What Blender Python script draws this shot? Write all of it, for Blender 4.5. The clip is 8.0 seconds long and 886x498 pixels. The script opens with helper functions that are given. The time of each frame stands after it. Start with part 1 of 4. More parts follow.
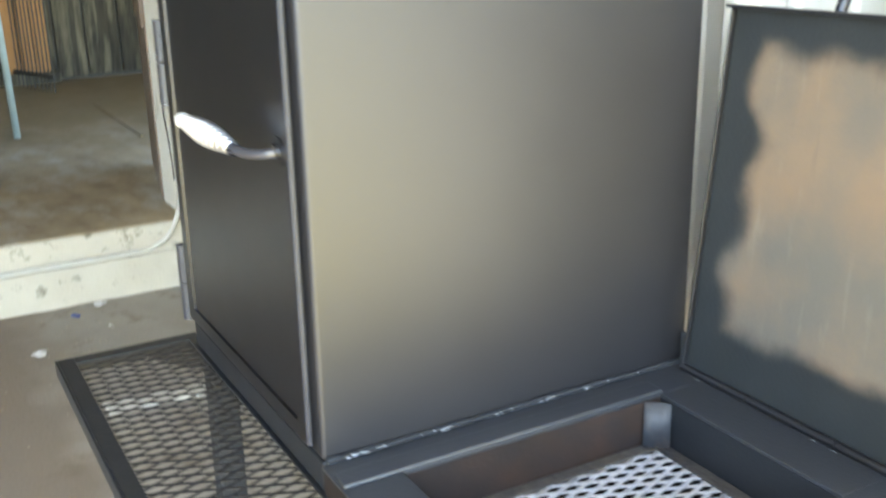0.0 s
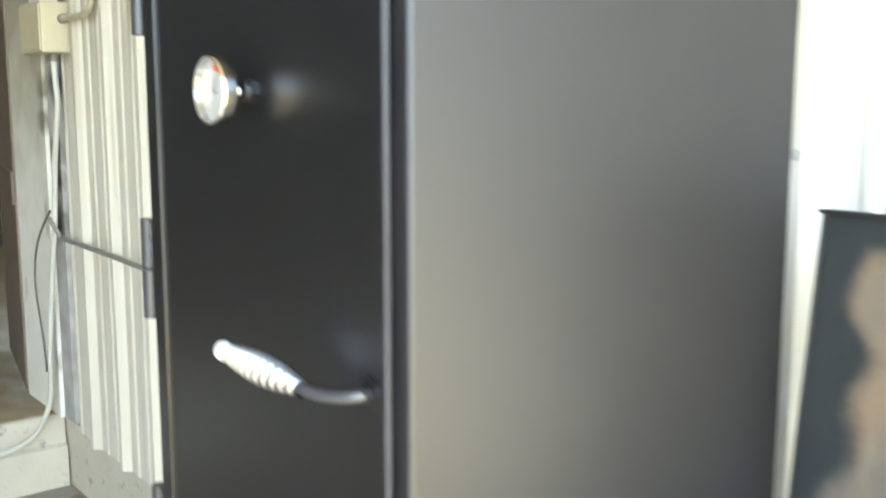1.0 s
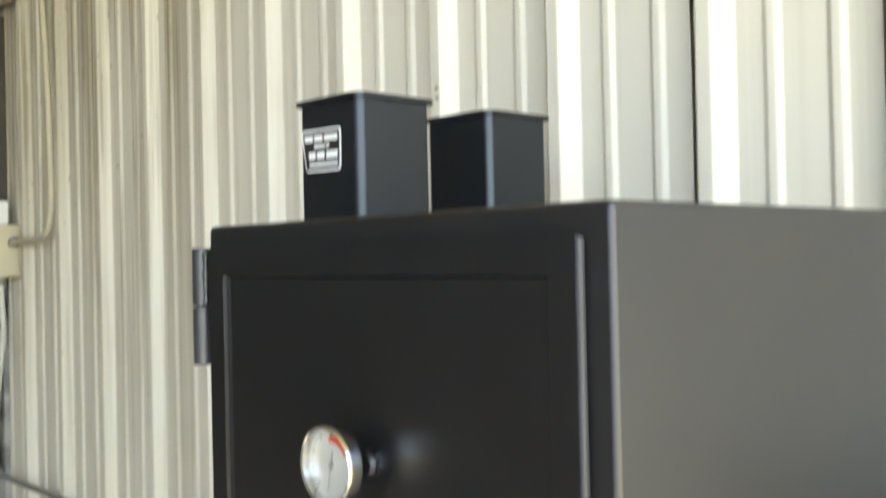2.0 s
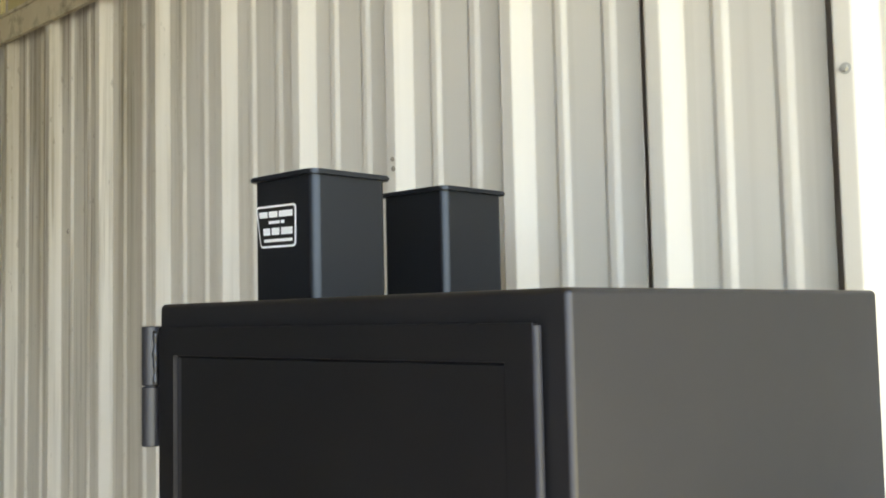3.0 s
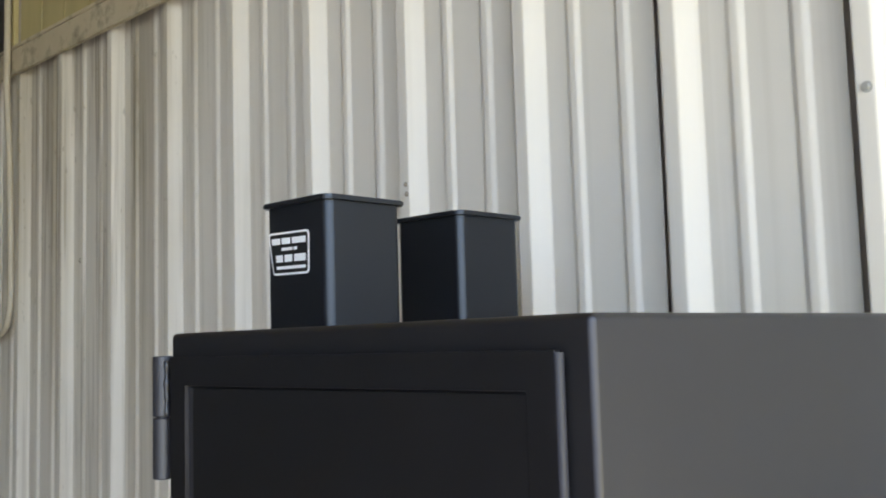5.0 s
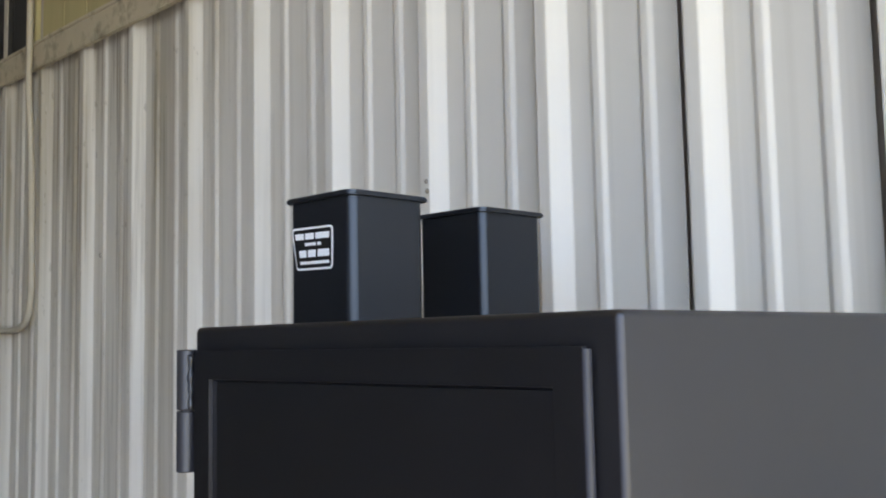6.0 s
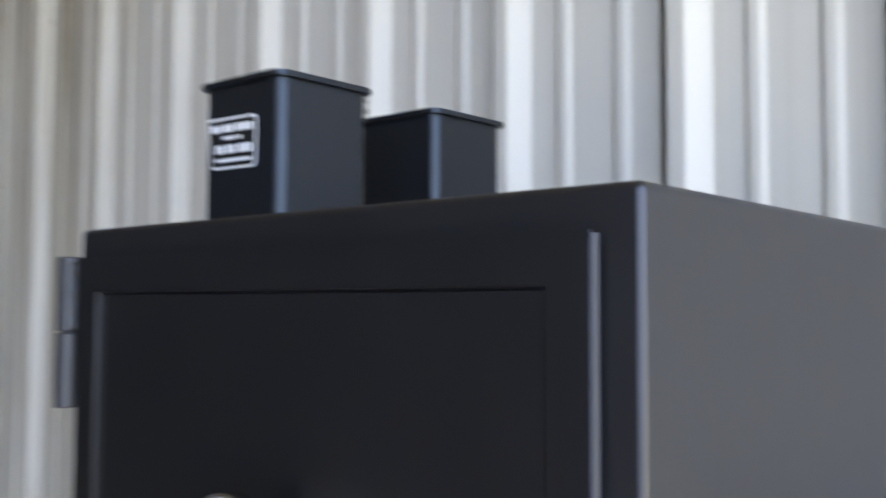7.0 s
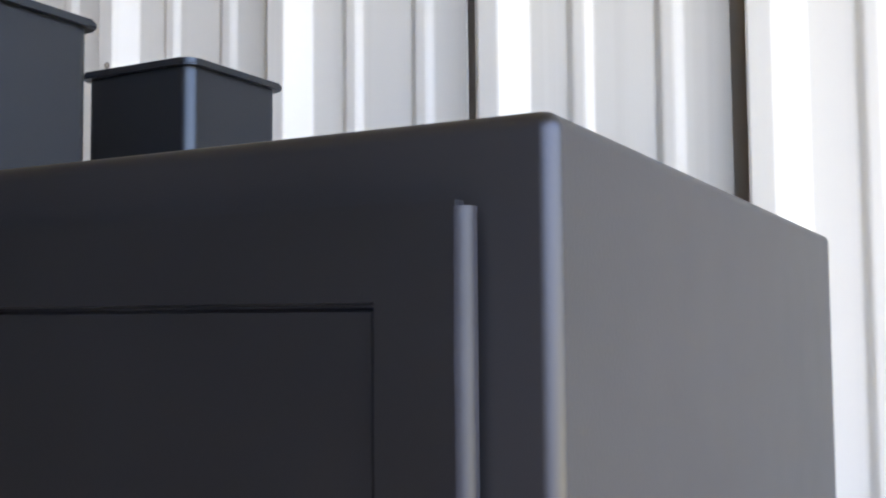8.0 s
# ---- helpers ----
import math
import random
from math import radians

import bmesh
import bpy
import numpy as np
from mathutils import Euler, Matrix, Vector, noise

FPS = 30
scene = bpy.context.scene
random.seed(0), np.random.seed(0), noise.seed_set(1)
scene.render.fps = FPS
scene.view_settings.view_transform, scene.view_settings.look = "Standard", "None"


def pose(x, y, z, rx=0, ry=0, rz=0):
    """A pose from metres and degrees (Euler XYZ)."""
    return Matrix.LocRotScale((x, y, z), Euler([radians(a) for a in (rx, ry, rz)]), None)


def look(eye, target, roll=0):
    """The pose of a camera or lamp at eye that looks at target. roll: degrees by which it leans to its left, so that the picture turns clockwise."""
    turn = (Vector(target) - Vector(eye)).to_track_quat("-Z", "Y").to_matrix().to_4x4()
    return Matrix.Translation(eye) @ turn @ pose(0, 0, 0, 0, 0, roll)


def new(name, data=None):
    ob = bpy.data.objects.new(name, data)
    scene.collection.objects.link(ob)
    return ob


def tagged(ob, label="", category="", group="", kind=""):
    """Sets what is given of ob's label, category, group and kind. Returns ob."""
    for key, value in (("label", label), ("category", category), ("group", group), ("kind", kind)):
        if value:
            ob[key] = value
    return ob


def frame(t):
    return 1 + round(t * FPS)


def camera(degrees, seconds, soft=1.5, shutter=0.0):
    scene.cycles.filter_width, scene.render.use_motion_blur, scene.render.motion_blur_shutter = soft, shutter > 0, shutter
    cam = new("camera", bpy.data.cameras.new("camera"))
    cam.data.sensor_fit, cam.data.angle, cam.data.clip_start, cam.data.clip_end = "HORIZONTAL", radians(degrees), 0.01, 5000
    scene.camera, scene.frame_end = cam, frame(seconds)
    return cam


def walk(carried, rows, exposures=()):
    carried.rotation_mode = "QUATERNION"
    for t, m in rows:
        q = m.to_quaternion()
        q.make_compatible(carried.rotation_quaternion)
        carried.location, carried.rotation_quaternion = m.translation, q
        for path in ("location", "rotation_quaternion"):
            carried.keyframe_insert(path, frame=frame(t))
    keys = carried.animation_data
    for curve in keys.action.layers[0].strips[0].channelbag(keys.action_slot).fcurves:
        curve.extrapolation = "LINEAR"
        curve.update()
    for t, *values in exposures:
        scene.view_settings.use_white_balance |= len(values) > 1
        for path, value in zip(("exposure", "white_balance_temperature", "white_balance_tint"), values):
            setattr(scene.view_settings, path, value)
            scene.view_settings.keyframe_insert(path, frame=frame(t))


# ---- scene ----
cam = camera(47.57, 8.0, soft=1.8, shutter=0.65)
PATH = [
    (0, (1.1367, -0.4403, 1.5391), (-0.5256, 0.4854, 0.9226), -1.22),
    (0.1, (1.1297, -0.4782, 1.5342), (-0.5306, 0.4739, 0.9540), -1.08),
    (0.3, (1.0787, -0.5189, 1.5397), (-0.5665, 0.4856, 1.0067), -1.50),
    (0.4, (1.0708, -0.5318, 1.5455), (-0.5761, 0.4772, 1.0263), -1.41),
    (0.5, (1.0160, -0.5450, 1.5444), (-0.6246, 0.4763, 1.0292), -1.28),
    (0.6, (0.9766, -0.5507, 1.5292), (-0.6572, 0.5075, 1.0699), -1.12),
    (0.7, (0.9234, -0.5564, 1.5382), (-0.6814, 0.5631, 1.1244), -1.10),
    (1, (0.7633, -0.5701, 1.5667), (-0.7802, 0.6660, 1.2674), 0.05),
    (1.3, (0.6201, -0.5874, 1.6291), (-0.9408, 0.6316, 1.3505), -1.66),
    (1.5, (0.5645, -0.6260, 1.6987), (-0.9506, 0.6747, 1.5862), -2.19),
    (1.8, (0.5023, -0.6467, 1.7590), (-0.9502, 0.7270, 1.7048), -2.07),
    (2, (0.4810, -0.6484, 1.7767), (-0.9616, 0.7367, 1.7923), -1.28),
    (2.2, (0.4739, -0.6534, 1.7867), (-0.9394, 0.7594, 1.8680), -0.67),
    (3.5, (0.4764, -0.6340, 1.7996), (-0.8925, 0.8168, 1.9455), -1.22),
    (4, (0.4719, -0.6268, 1.7988), (-0.8895, 0.8282, 1.9706), -1.30),
    (4.5, (0.4626, -0.6235, 1.8004), (-0.9051, 0.8247, 1.9801), -1.74),
    (5.8, (0.4489, -0.6399, 1.7987), (-0.9668, 0.7602, 1.9871), -1.09),
    (6, (0.4477, -0.6367, 1.7978), (-0.9615, 0.7707, 1.9810), -1.12),
    (6.2, (0.4350, -0.6161, 1.7857), (-0.9749, 0.7902, 1.9712), -0.31),
    (6.5, (0.4026, -0.5666, 1.7715), (-1.0584, 0.7898, 1.9320), 0.55),
    (7, (0.2845, -0.4986, 1.7462), (-1.0255, 1.0081, 1.8643), 0.23),
    (7.2, (0.2278, -0.4712, 1.7456), (-0.9320, 1.1540, 1.8619), -0.07),
    (7.5, (0.1534, -0.4143, 1.7490), (-0.8309, 1.3251, 1.8238), -1.31),
    (7.8, (0.1257, -0.3326, 1.7574), (-0.7991, 1.4383, 1.8506), -0.16),
    (8, (0.1128, -0.2873, 1.7572), (-0.8231, 1.4760, 1.8801), -0.48),
]
EXPOSURES = [(0, 4.23, 6450, 2), (0.5, 4.22, 6560, 2), (1.0, 4.14, 6330, 1), (1.5, 3.98, 6450, 2), (2.0, 3.50, 6520, 3), (2.2, 3.36, 6520, 5),
             (3.5, 2.97, 6520, 7), (4.5, 2.88, 6130, 10), (5.8, 2.80, 5800, 13), (6.5, 2.79, 5580, 15), (7.0, 2.89, 5500, 15), (7.5, 3.06, 5560, 16), (8.0, 3.21, 5680, 17)]
walk(cam, [(t, look(eye, target, roll)) for t, eye, target, roll in PATH], EXPOSURES)


# ---- world and light ----
world = bpy.data.worlds.new("sky")
scene.world = world
world.use_nodes = True
SUN_ELEV, SUN_AZ = radians(50), radians(122)   # azimuth clockwise from +y
sky = world.node_tree.nodes.new("ShaderNodeTexSky")
sky.sky_type = 'NISHITA'
sky.sun_disc = False
sky.sun_elevation, sky.sun_rotation = SUN_ELEV, SUN_AZ
world.node_tree.nodes["Background"].inputs["Strength"].default_value = 0.105
world.node_tree.links.new(sky.outputs["Color"], world.node_tree.nodes["Background"].inputs["Color"])
sun = new("sun", bpy.data.lights.new("sun", 'SUN'))
sun.data.energy, sun.data.angle, sun.data.color = 5.0, radians(1.0), (1.0, 0.95, 0.87)
sun_way = Vector((math.sin(SUN_AZ) * math.cos(SUN_ELEV), math.cos(SUN_AZ) * math.cos(SUN_ELEV), math.sin(SUN_ELEV)))
sun.matrix_world = look(sun_way * 30, (0, 0, 0))


# ---- materials ----
def material(name, colour, rough=0.5, metal=0.0, second=None, scale=8.0, mix=0.5, grain=0.0, grain_scale=200.0,
             stretch=(1, 1, 1), rough_var=0.0, spots=None, spot_scale=3.0, spot_at=0.6, spot_soft=0.08, coat=0.0):
    """A surface with a coarse colour variation, a fine relief and optional stains."""
    m = bpy.data.materials.new(name)
    m.use_nodes = True
    nt = m.node_tree
    b = nt.nodes["Principled BSDF"]
    b.inputs["Roughness"].default_value, b.inputs["Metallic"].default_value = rough, metal
    b.inputs["Coat Weight"].default_value = coat
    tc = nt.nodes.new("ShaderNodeTexCoord")
    mp = nt.nodes.new("ShaderNodeMapping")
    mp.inputs["Scale"].default_value = stretch
    nt.links.new(tc.outputs["Object"], mp.inputs["Vector"])
    n1 = nt.nodes.new("ShaderNodeTexNoise")
    n1.inputs["Scale"].default_value, n1.inputs["Detail"].default_value = scale, 6
    nt.links.new(mp.outputs["Vector"], n1.inputs["Vector"])
    ramp = nt.nodes.new("ShaderNodeMapRange")
    ramp.inputs["From Min"].default_value, ramp.inputs["From Max"].default_value = 0.3, 0.7
    ramp.inputs["To Max"].default_value = mix
    nt.links.new(n1.outputs["Fac"], ramp.inputs["Value"])
    mx = nt.nodes.new("ShaderNodeMix")
    mx.data_type = 'RGBA'
    mx.inputs["A"].default_value = (*colour, 1)
    mx.inputs["B"].default_value = (*(second or colour), 1)
    nt.links.new(ramp.outputs["Result"], mx.inputs["Factor"])
    out = mx.outputs["Result"]
    if spots:
        n2 = nt.nodes.new("ShaderNodeTexNoise")
        n2.inputs["Scale"].default_value, n2.inputs["Detail"].default_value = spot_scale, 8
        n2.inputs["Roughness"].default_value = 0.65
        nt.links.new(mp.outputs["Vector"], n2.inputs["Vector"])
        r2 = nt.nodes.new("ShaderNodeMapRange")
        r2.inputs["From Min"].default_value, r2.inputs["From Max"].default_value = spot_at - spot_soft, spot_at + spot_soft
        nt.links.new(n2.outputs["Fac"], r2.inputs["Value"])
        m2 = nt.nodes.new("ShaderNodeMix")
        m2.data_type = 'RGBA'
        m2.inputs["B"].default_value = (*spots, 1)
        nt.links.new(out, m2.inputs["A"])
        nt.links.new(r2.outputs["Result"], m2.inputs["Factor"])
        out = m2.outputs["Result"]
    nt.links.new(out, b.inputs["Base Color"])
    if rough_var:
        rr = nt.nodes.new("ShaderNodeMapRange")
        rr.inputs["To Min"].default_value, rr.inputs["To Max"].default_value = rough - rough_var, rough + rough_var
        nt.links.new(n1.outputs["Fac"], rr.inputs["Value"])
        nt.links.new(rr.outputs["Result"], b.inputs["Roughness"])
    if grain:
        n3 = nt.nodes.new("ShaderNodeTexNoise")
        n3.inputs["Scale"].default_value, n3.inputs["Detail"].default_value = grain_scale, 3
        nt.links.new(mp.outputs["Vector"], n3.inputs["Vector"])
        bp = nt.nodes.new("ShaderNodeBump")
        bp.inputs["Strength"].default_value, bp.inputs["Distance"].default_value = grain, 0.004
        nt.links.new(n3.outputs["Fac"], bp.inputs["Height"])
        nt.links.new(bp.outputs["Normal"], b.inputs["Normal"])
    return m


M_BLACK = material("satin_black_paint", (0.0052, 0.0053, 0.0062), 0.355, second=(0.0085, 0.0086, 0.0098), scale=14, grain=0.02, grain_scale=420, rough_var=0.03)
M_BLACK.node_tree.nodes["Principled BSDF"].inputs["Specular IOR Level"].default_value = 0.74
M_BLACK.node_tree.nodes["Principled BSDF"].inputs["Specular Tint"].default_value = (0.90, 0.90, 1.0, 1)
M_SHELL = material("satin_black_sheet_paint", (0.0052, 0.0053, 0.0062), 0.45, second=(0.0085, 0.0086, 0.0098), scale=14, grain=0.02, grain_scale=420, rough_var=0.03)
M_SHELL.node_tree.nodes["Principled BSDF"].inputs["Specular IOR Level"].default_value = 0.80
M_SHELL.node_tree.nodes["Principled BSDF"].inputs["Specular Tint"].default_value = (0.88, 0.885, 1.0, 1)
# black lifted to a bluish tone that paints the sky highlight on the edge
M_EDGE = material("highlight_toned_edge", (0.018, 0.019, 0.028), 0.50, second=(0.030, 0.031, 0.043), scale=30, grain=0.05, grain_scale=200)
M_STACK = material("cleaner_black_paint", (0.0085, 0.0090, 0.0110), 0.36, second=(0.0110, 0.0116, 0.0140), scale=14, grain=0.02, grain_scale=420, rough_var=0.03)
M_STACK.node_tree.nodes["Principled BSDF"].inputs["Specular IOR Level"].default_value = 0.58
M_STACK.node_tree.nodes["Principled BSDF"].inputs["Specular Tint"].default_value = (0.80, 0.88, 1.0, 1)
M_BLACK_ROUGH = material("black_paint_on_rough_steel", (0.016, 0.018, 0.023), 0.40, second=(0.026, 0.030, 0.037), scale=20, grain=0.12, grain_scale=160, rough_var=0.08)
M_BLACK_ROUGH.node_tree.nodes["Principled BSDF"].inputs["Specular IOR Level"].default_value = 0.75
M_FRAME = material("black_painted_angle_iron", (0.008, 0.0095, 0.0125), 0.48, second=(0.013, 0.015, 0.019), scale=20, grain=0.12, grain_scale=160, rough_var=0.08)
M_HINGE = material("black_paint_on_turned_steel", (0.016, 0.0165, 0.022), 0.50, second=(0.024, 0.025, 0.032), scale=24, grain=0.04, grain_scale=300)
M_HINGE.node_tree.nodes["Principled BSDF"].inputs["Specular IOR Level"].default_value = 0.8
M_SOOT = material("scorched_steel", (0.012, 0.010, 0.009), 0.75, second=(0.060, 0.033, 0.021), scale=7, grain=0.2, grain_scale=120, spots=(0.012, 0.012, 0.014), spot_scale=6, spot_at=0.55, spot_soft=0.15)
M_SOOT.node_tree.nodes["Principled BSDF"].inputs["Specular IOR Level"].default_value = 0.15
M_BEAD = material("painted_weld", (0.012, 0.014, 0.017), 0.8, second=(0.030, 0.032, 0.038), scale=45, grain=0.5, grain_scale=140, rough_var=0.1)
M_BEAD.node_tree.nodes["Principled BSDF"].inputs["Specular IOR Level"].default_value = 0.3
M_WELD = material("ground_weld", (0.03, 0.03, 0.032), 0.45, metal=0.2, second=(0.12, 0.11, 0.10), scale=60, grain=0.4, grain_scale=180)
M_GUSSET = material("heat_stained_steel", (0.018, 0.021, 0.027), 0.6, second=(0.034, 0.035, 0.040), scale=9, grain=0.2, grain_scale=150, spots=(0.10, 0.055, 0.032), spot_scale=7, spot_at=0.60, spot_soft=0.10)
M_SPATTER = material("bare_spatter", (0.2, 0.21, 0.23), 0.45, metal=0.4)
M_MESH = material("bare_expanded_steel", (0.52, 0.53, 0.56), 0.45, metal=0.6, second=(0.36, 0.36, 0.38), scale=40, grain=0.2, grain_scale=200)
M_SHELF = material("painted_expanded_steel", (0.010, 0.010, 0.012), 0.5, second=(0.016, 0.016, 0.019), scale=30)
M_SHELF.node_tree.nodes["Principled BSDF"].inputs["Specular IOR Level"].default_value = 0.25
M_CHROME = material("polished_steel", (0.62, 0.62, 0.62), 0.18, metal=1.0, second=(0.52, 0.52, 0.52), scale=30)
M_GRIP = material("plated_spring_wire", (0.66, 0.68, 0.72), 0.34, metal=1.0, second=(0.54, 0.56, 0.60), scale=60)
M_LEVER = material("rubbed_black_bar", (0.036, 0.036, 0.045), 0.36, second=(0.024, 0.024, 0.030), scale=40)
M_LEVER.node_tree.nodes["Principled BSDF"].inputs["Specular IOR Level"].default_value = 0.8
M_CAP = material("dull_plated_cap", (0.80, 0.81, 0.84), 0.55, metal=0.5, second=(0.66, 0.67, 0.70), scale=60)
M_DIALFACE = material("white_dial", (0.42, 0.42, 0.41), 0.25, second=(0.34, 0.34, 0.33), scale=40, coat=1.0)
M_RED = material("red_print", (0.42, 0.06, 0.035), 0.4)
M_INK = material("black_print", (0.012, 0.012, 0.012), 0.4)
M_LABELWHITE = material("white_print", (0.9, 0.9, 0.9), 0.4)


def siding_material():
    """Painted sheet: off-white where it is clean, streaked with brown grime towards the shed and the roof."""
    m = material("painted_siding", (0.63, 0.60, 0.525), 0.55, second=(0.55, 0.515, 0.435), scale=4, stretch=(0.9, 0.9, 0.45), grain=0.05, grain_scale=60, rough_var=0.08)
    nt = m.node_tree
    b = nt.nodes["Principled BSDF"]
    out = b.inputs["Base Color"].links[0].from_socket
    tc = nt.nodes.new("ShaderNodeTexCoord")
    sep = nt.nodes.new("ShaderNodeSeparateXYZ")
    nt.links.new(tc.outputs["Object"], sep.inputs["Vector"])

    def streaks(scale, low, high, detail=4):
        mp = nt.nodes.new("ShaderNodeMapping")
        mp.inputs["Scale"].default_value = scale
        nt.links.new(tc.outputs["Object"], mp.inputs["Vector"])
        n = nt.nodes.new("ShaderNodeTexNoise")
        n.inputs["Scale"].default_value, n.inputs["Detail"].default_value = 1.0, detail
        nt.links.new(mp.outputs["Vector"], n.inputs["Vector"])
        return spread(n.outputs["Fac"], low, high)

    def spread(value, low, high, top=1.0, base=0.0):
        r = nt.nodes.new("ShaderNodeMapRange")
        r.interpolation_type = 'SMOOTHSTEP'
        r.inputs["From Min"].default_value, r.inputs["From Max"].default_value = low, high
        r.inputs["To Min"].default_value, r.inputs["To Max"].default_value = base, top
        nt.links.new(value, r.inputs["Value"])
        return r.outputs["Result"]

    def calc(op, p, q):
        n = nt.nodes.new("ShaderNodeMath")
        n.operation = op
        for i, v in enumerate((p, q)):
            if isinstance(v, (int, float)):
                n.inputs[i].default_value = v
            else:
                nt.links.new(v, n.inputs[i])
        return n.outputs[0]

    def over(below, factor, colour):
        mx = nt.nodes.new("ShaderNodeMix")
        mx.data_type = 'RGBA'
        mx.inputs["B"].default_value = (*colour, 1)
        nt.links.new(below, mx.inputs["A"])
        nt.links.new(factor, mx.inputs["Factor"])
        return mx.outputs["Result"]

    wander = calc('ADD', sep.outputs["X"], calc('MULTIPLY', streaks((2, 2, 1.2), 0.0, 1.0), 0.9))
    clean = spread(wander, -2.1, -0.2)
    out = over(out, calc('MULTIPLY', clean, 0.95), (0.66, 0.635, 0.585))
    grime = calc('MULTIPLY', spread(wander, -0.75, -1.9), spread(sep.outputs["Z"], 0.9, 2.5, 1.0, 0.2))
    out = over(out, calc('MULTIPLY', calc('MULTIPLY', streaks((13, 13, 0.35), 0.40, 0.62), 0.72), grime), (0.285, 0.245, 0.165))
    out = over(out, calc('MULTIPLY', calc('MULTIPLY', streaks((48, 48, 1.1), 0.50, 0.68), 0.66), grime), (0.19, 0.155, 0.10))
    out = over(out, calc('MULTIPLY', calc('MULTIPLY', streaks((30, 30, 6), 0.60, 0.70), 0.35), grime), (0.58, 0.54, 0.43))
    out = over(out, calc('MULTIPLY', calc('MULTIPLY', streaks((70, 70, 26), 0.67, 0.74, 2), 0.35), grime), (0.12, 0.095, 0.06))
    # faint rain marks on the clean sheets
    out = over(out, calc('MULTIPLY', streaks((34, 34, 0.5), 0.55, 0.75), 0.16), (0.40, 0.375, 0.32))
    nt.links.new(out, b.inputs["Base Color"])
    return m


M_SIDING = siding_material()
M_GIRT = material("dusty_cream_steel", (0.52, 0.46, 0.325), 0.6, second=(0.40, 0.35, 0.24), scale=8, grain=0.05, grain_scale=80, spots=(0.20, 0.165, 0.11), spot_scale=14, spot_at=0.62, spot_soft=0.12)
M_SLAB = material("dusty_slab", (0.36, 0.295, 0.205), 0.9, second=(0.205, 0.165, 0.115), scale=4.5, mix=0.9, grain=0.5, grain_scale=60, stretch=(0.8, 1.6, 1), spots=(0.37, 0.335, 0.285), spot_scale=3.2, spot_at=0.58, spot_soft=0.10)
M_SLAB.node_tree.nodes["Principled BSDF"].inputs["Specular IOR Level"].default_value = 0.2
M_CURB = material("whitewashed_concrete", (0.54, 0.50, 0.415), 0.8, second=(0.40, 0.365, 0.295), scale=5, grain=0.6, grain_scale=55, spots=(0.20, 0.18, 0.13), spot_scale=11, spot_at=0.64, spot_soft=0.06)
M_POST = material("white_painted_post", (0.80, 0.79, 0.74), 0.5, second=(0.68, 0.67, 0.61), scale=7, stretch=(1, 1, 0.3), grain=0.1, grain_scale=60, spots=(0.14, 0.125, 0.105), spot_scale=7, spot_at=0.66)


def tint_upwards(m, low, high, colour, amount):
    """A tint with a ragged border that grows with the height."""
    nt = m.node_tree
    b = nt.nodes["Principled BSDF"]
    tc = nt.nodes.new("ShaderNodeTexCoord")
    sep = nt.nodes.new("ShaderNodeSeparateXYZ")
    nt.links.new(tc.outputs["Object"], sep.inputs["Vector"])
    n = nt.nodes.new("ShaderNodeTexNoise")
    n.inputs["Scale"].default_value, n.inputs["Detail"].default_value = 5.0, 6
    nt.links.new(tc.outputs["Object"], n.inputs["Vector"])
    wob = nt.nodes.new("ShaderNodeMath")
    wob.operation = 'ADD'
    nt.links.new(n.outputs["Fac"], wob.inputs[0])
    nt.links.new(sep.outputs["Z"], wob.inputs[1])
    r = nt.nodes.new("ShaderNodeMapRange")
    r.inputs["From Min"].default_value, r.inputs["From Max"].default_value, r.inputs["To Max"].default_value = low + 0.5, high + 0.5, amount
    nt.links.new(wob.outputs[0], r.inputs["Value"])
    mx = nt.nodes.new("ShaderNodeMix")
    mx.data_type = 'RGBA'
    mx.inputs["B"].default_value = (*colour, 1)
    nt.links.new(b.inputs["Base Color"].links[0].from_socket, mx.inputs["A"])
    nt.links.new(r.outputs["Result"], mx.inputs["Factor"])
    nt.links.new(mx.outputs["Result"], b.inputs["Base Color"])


def brown_inwards(m):
    """Dark brown mixed into the concrete deeper inside the room."""
    nt = m.node_tree
    b = nt.nodes["Principled BSDF"]
    tc = nt.nodes.new("ShaderNodeTexCoord")
    sep = nt.nodes.new("ShaderNodeSeparateXYZ")
    nt.links.new(tc.outputs["Object"], sep.inputs["Vector"])
    n = nt.nodes.new("ShaderNodeTexNoise")
    n.inputs["Scale"].default_value, n.inputs["Detail"].default_value = 1.6, 7
    nt.links.new(tc.outputs["Object"], n.inputs["Vector"])
    bent = nt.nodes.new("ShaderNodeMath")
    bent.operation = 'MULTIPLY_ADD'
    bent.inputs[1].default_value = 3.0
    nt.links.new(n.outputs["Fac"], bent.inputs[0])
    nt.links.new(sep.outputs["X"], bent.inputs[2])
    r = nt.nodes.new("ShaderNodeMapRange")
    r.inputs["From Min"].default_value, r.inputs["From Max"].default_value, r.inputs["To Max"].default_value = -3.6, -5.2, 0.85
    nt.links.new(bent.outputs[0], r.inputs["Value"])
    mx = nt.nodes.new("ShaderNodeMix")
    mx.data_type = 'RGBA'
    mx.inputs["B"].default_value = (0.185, 0.138, 0.075, 1)
    nt.links.new(b.inputs["Base Color"].links[0].from_socket, mx.inputs["A"])
    nt.links.new(r.outputs["Result"], mx.inputs["Factor"])
    nt.links.new(mx.outputs["Result"], b.inputs["Base Color"])


brown_inwards(M_SLAB)


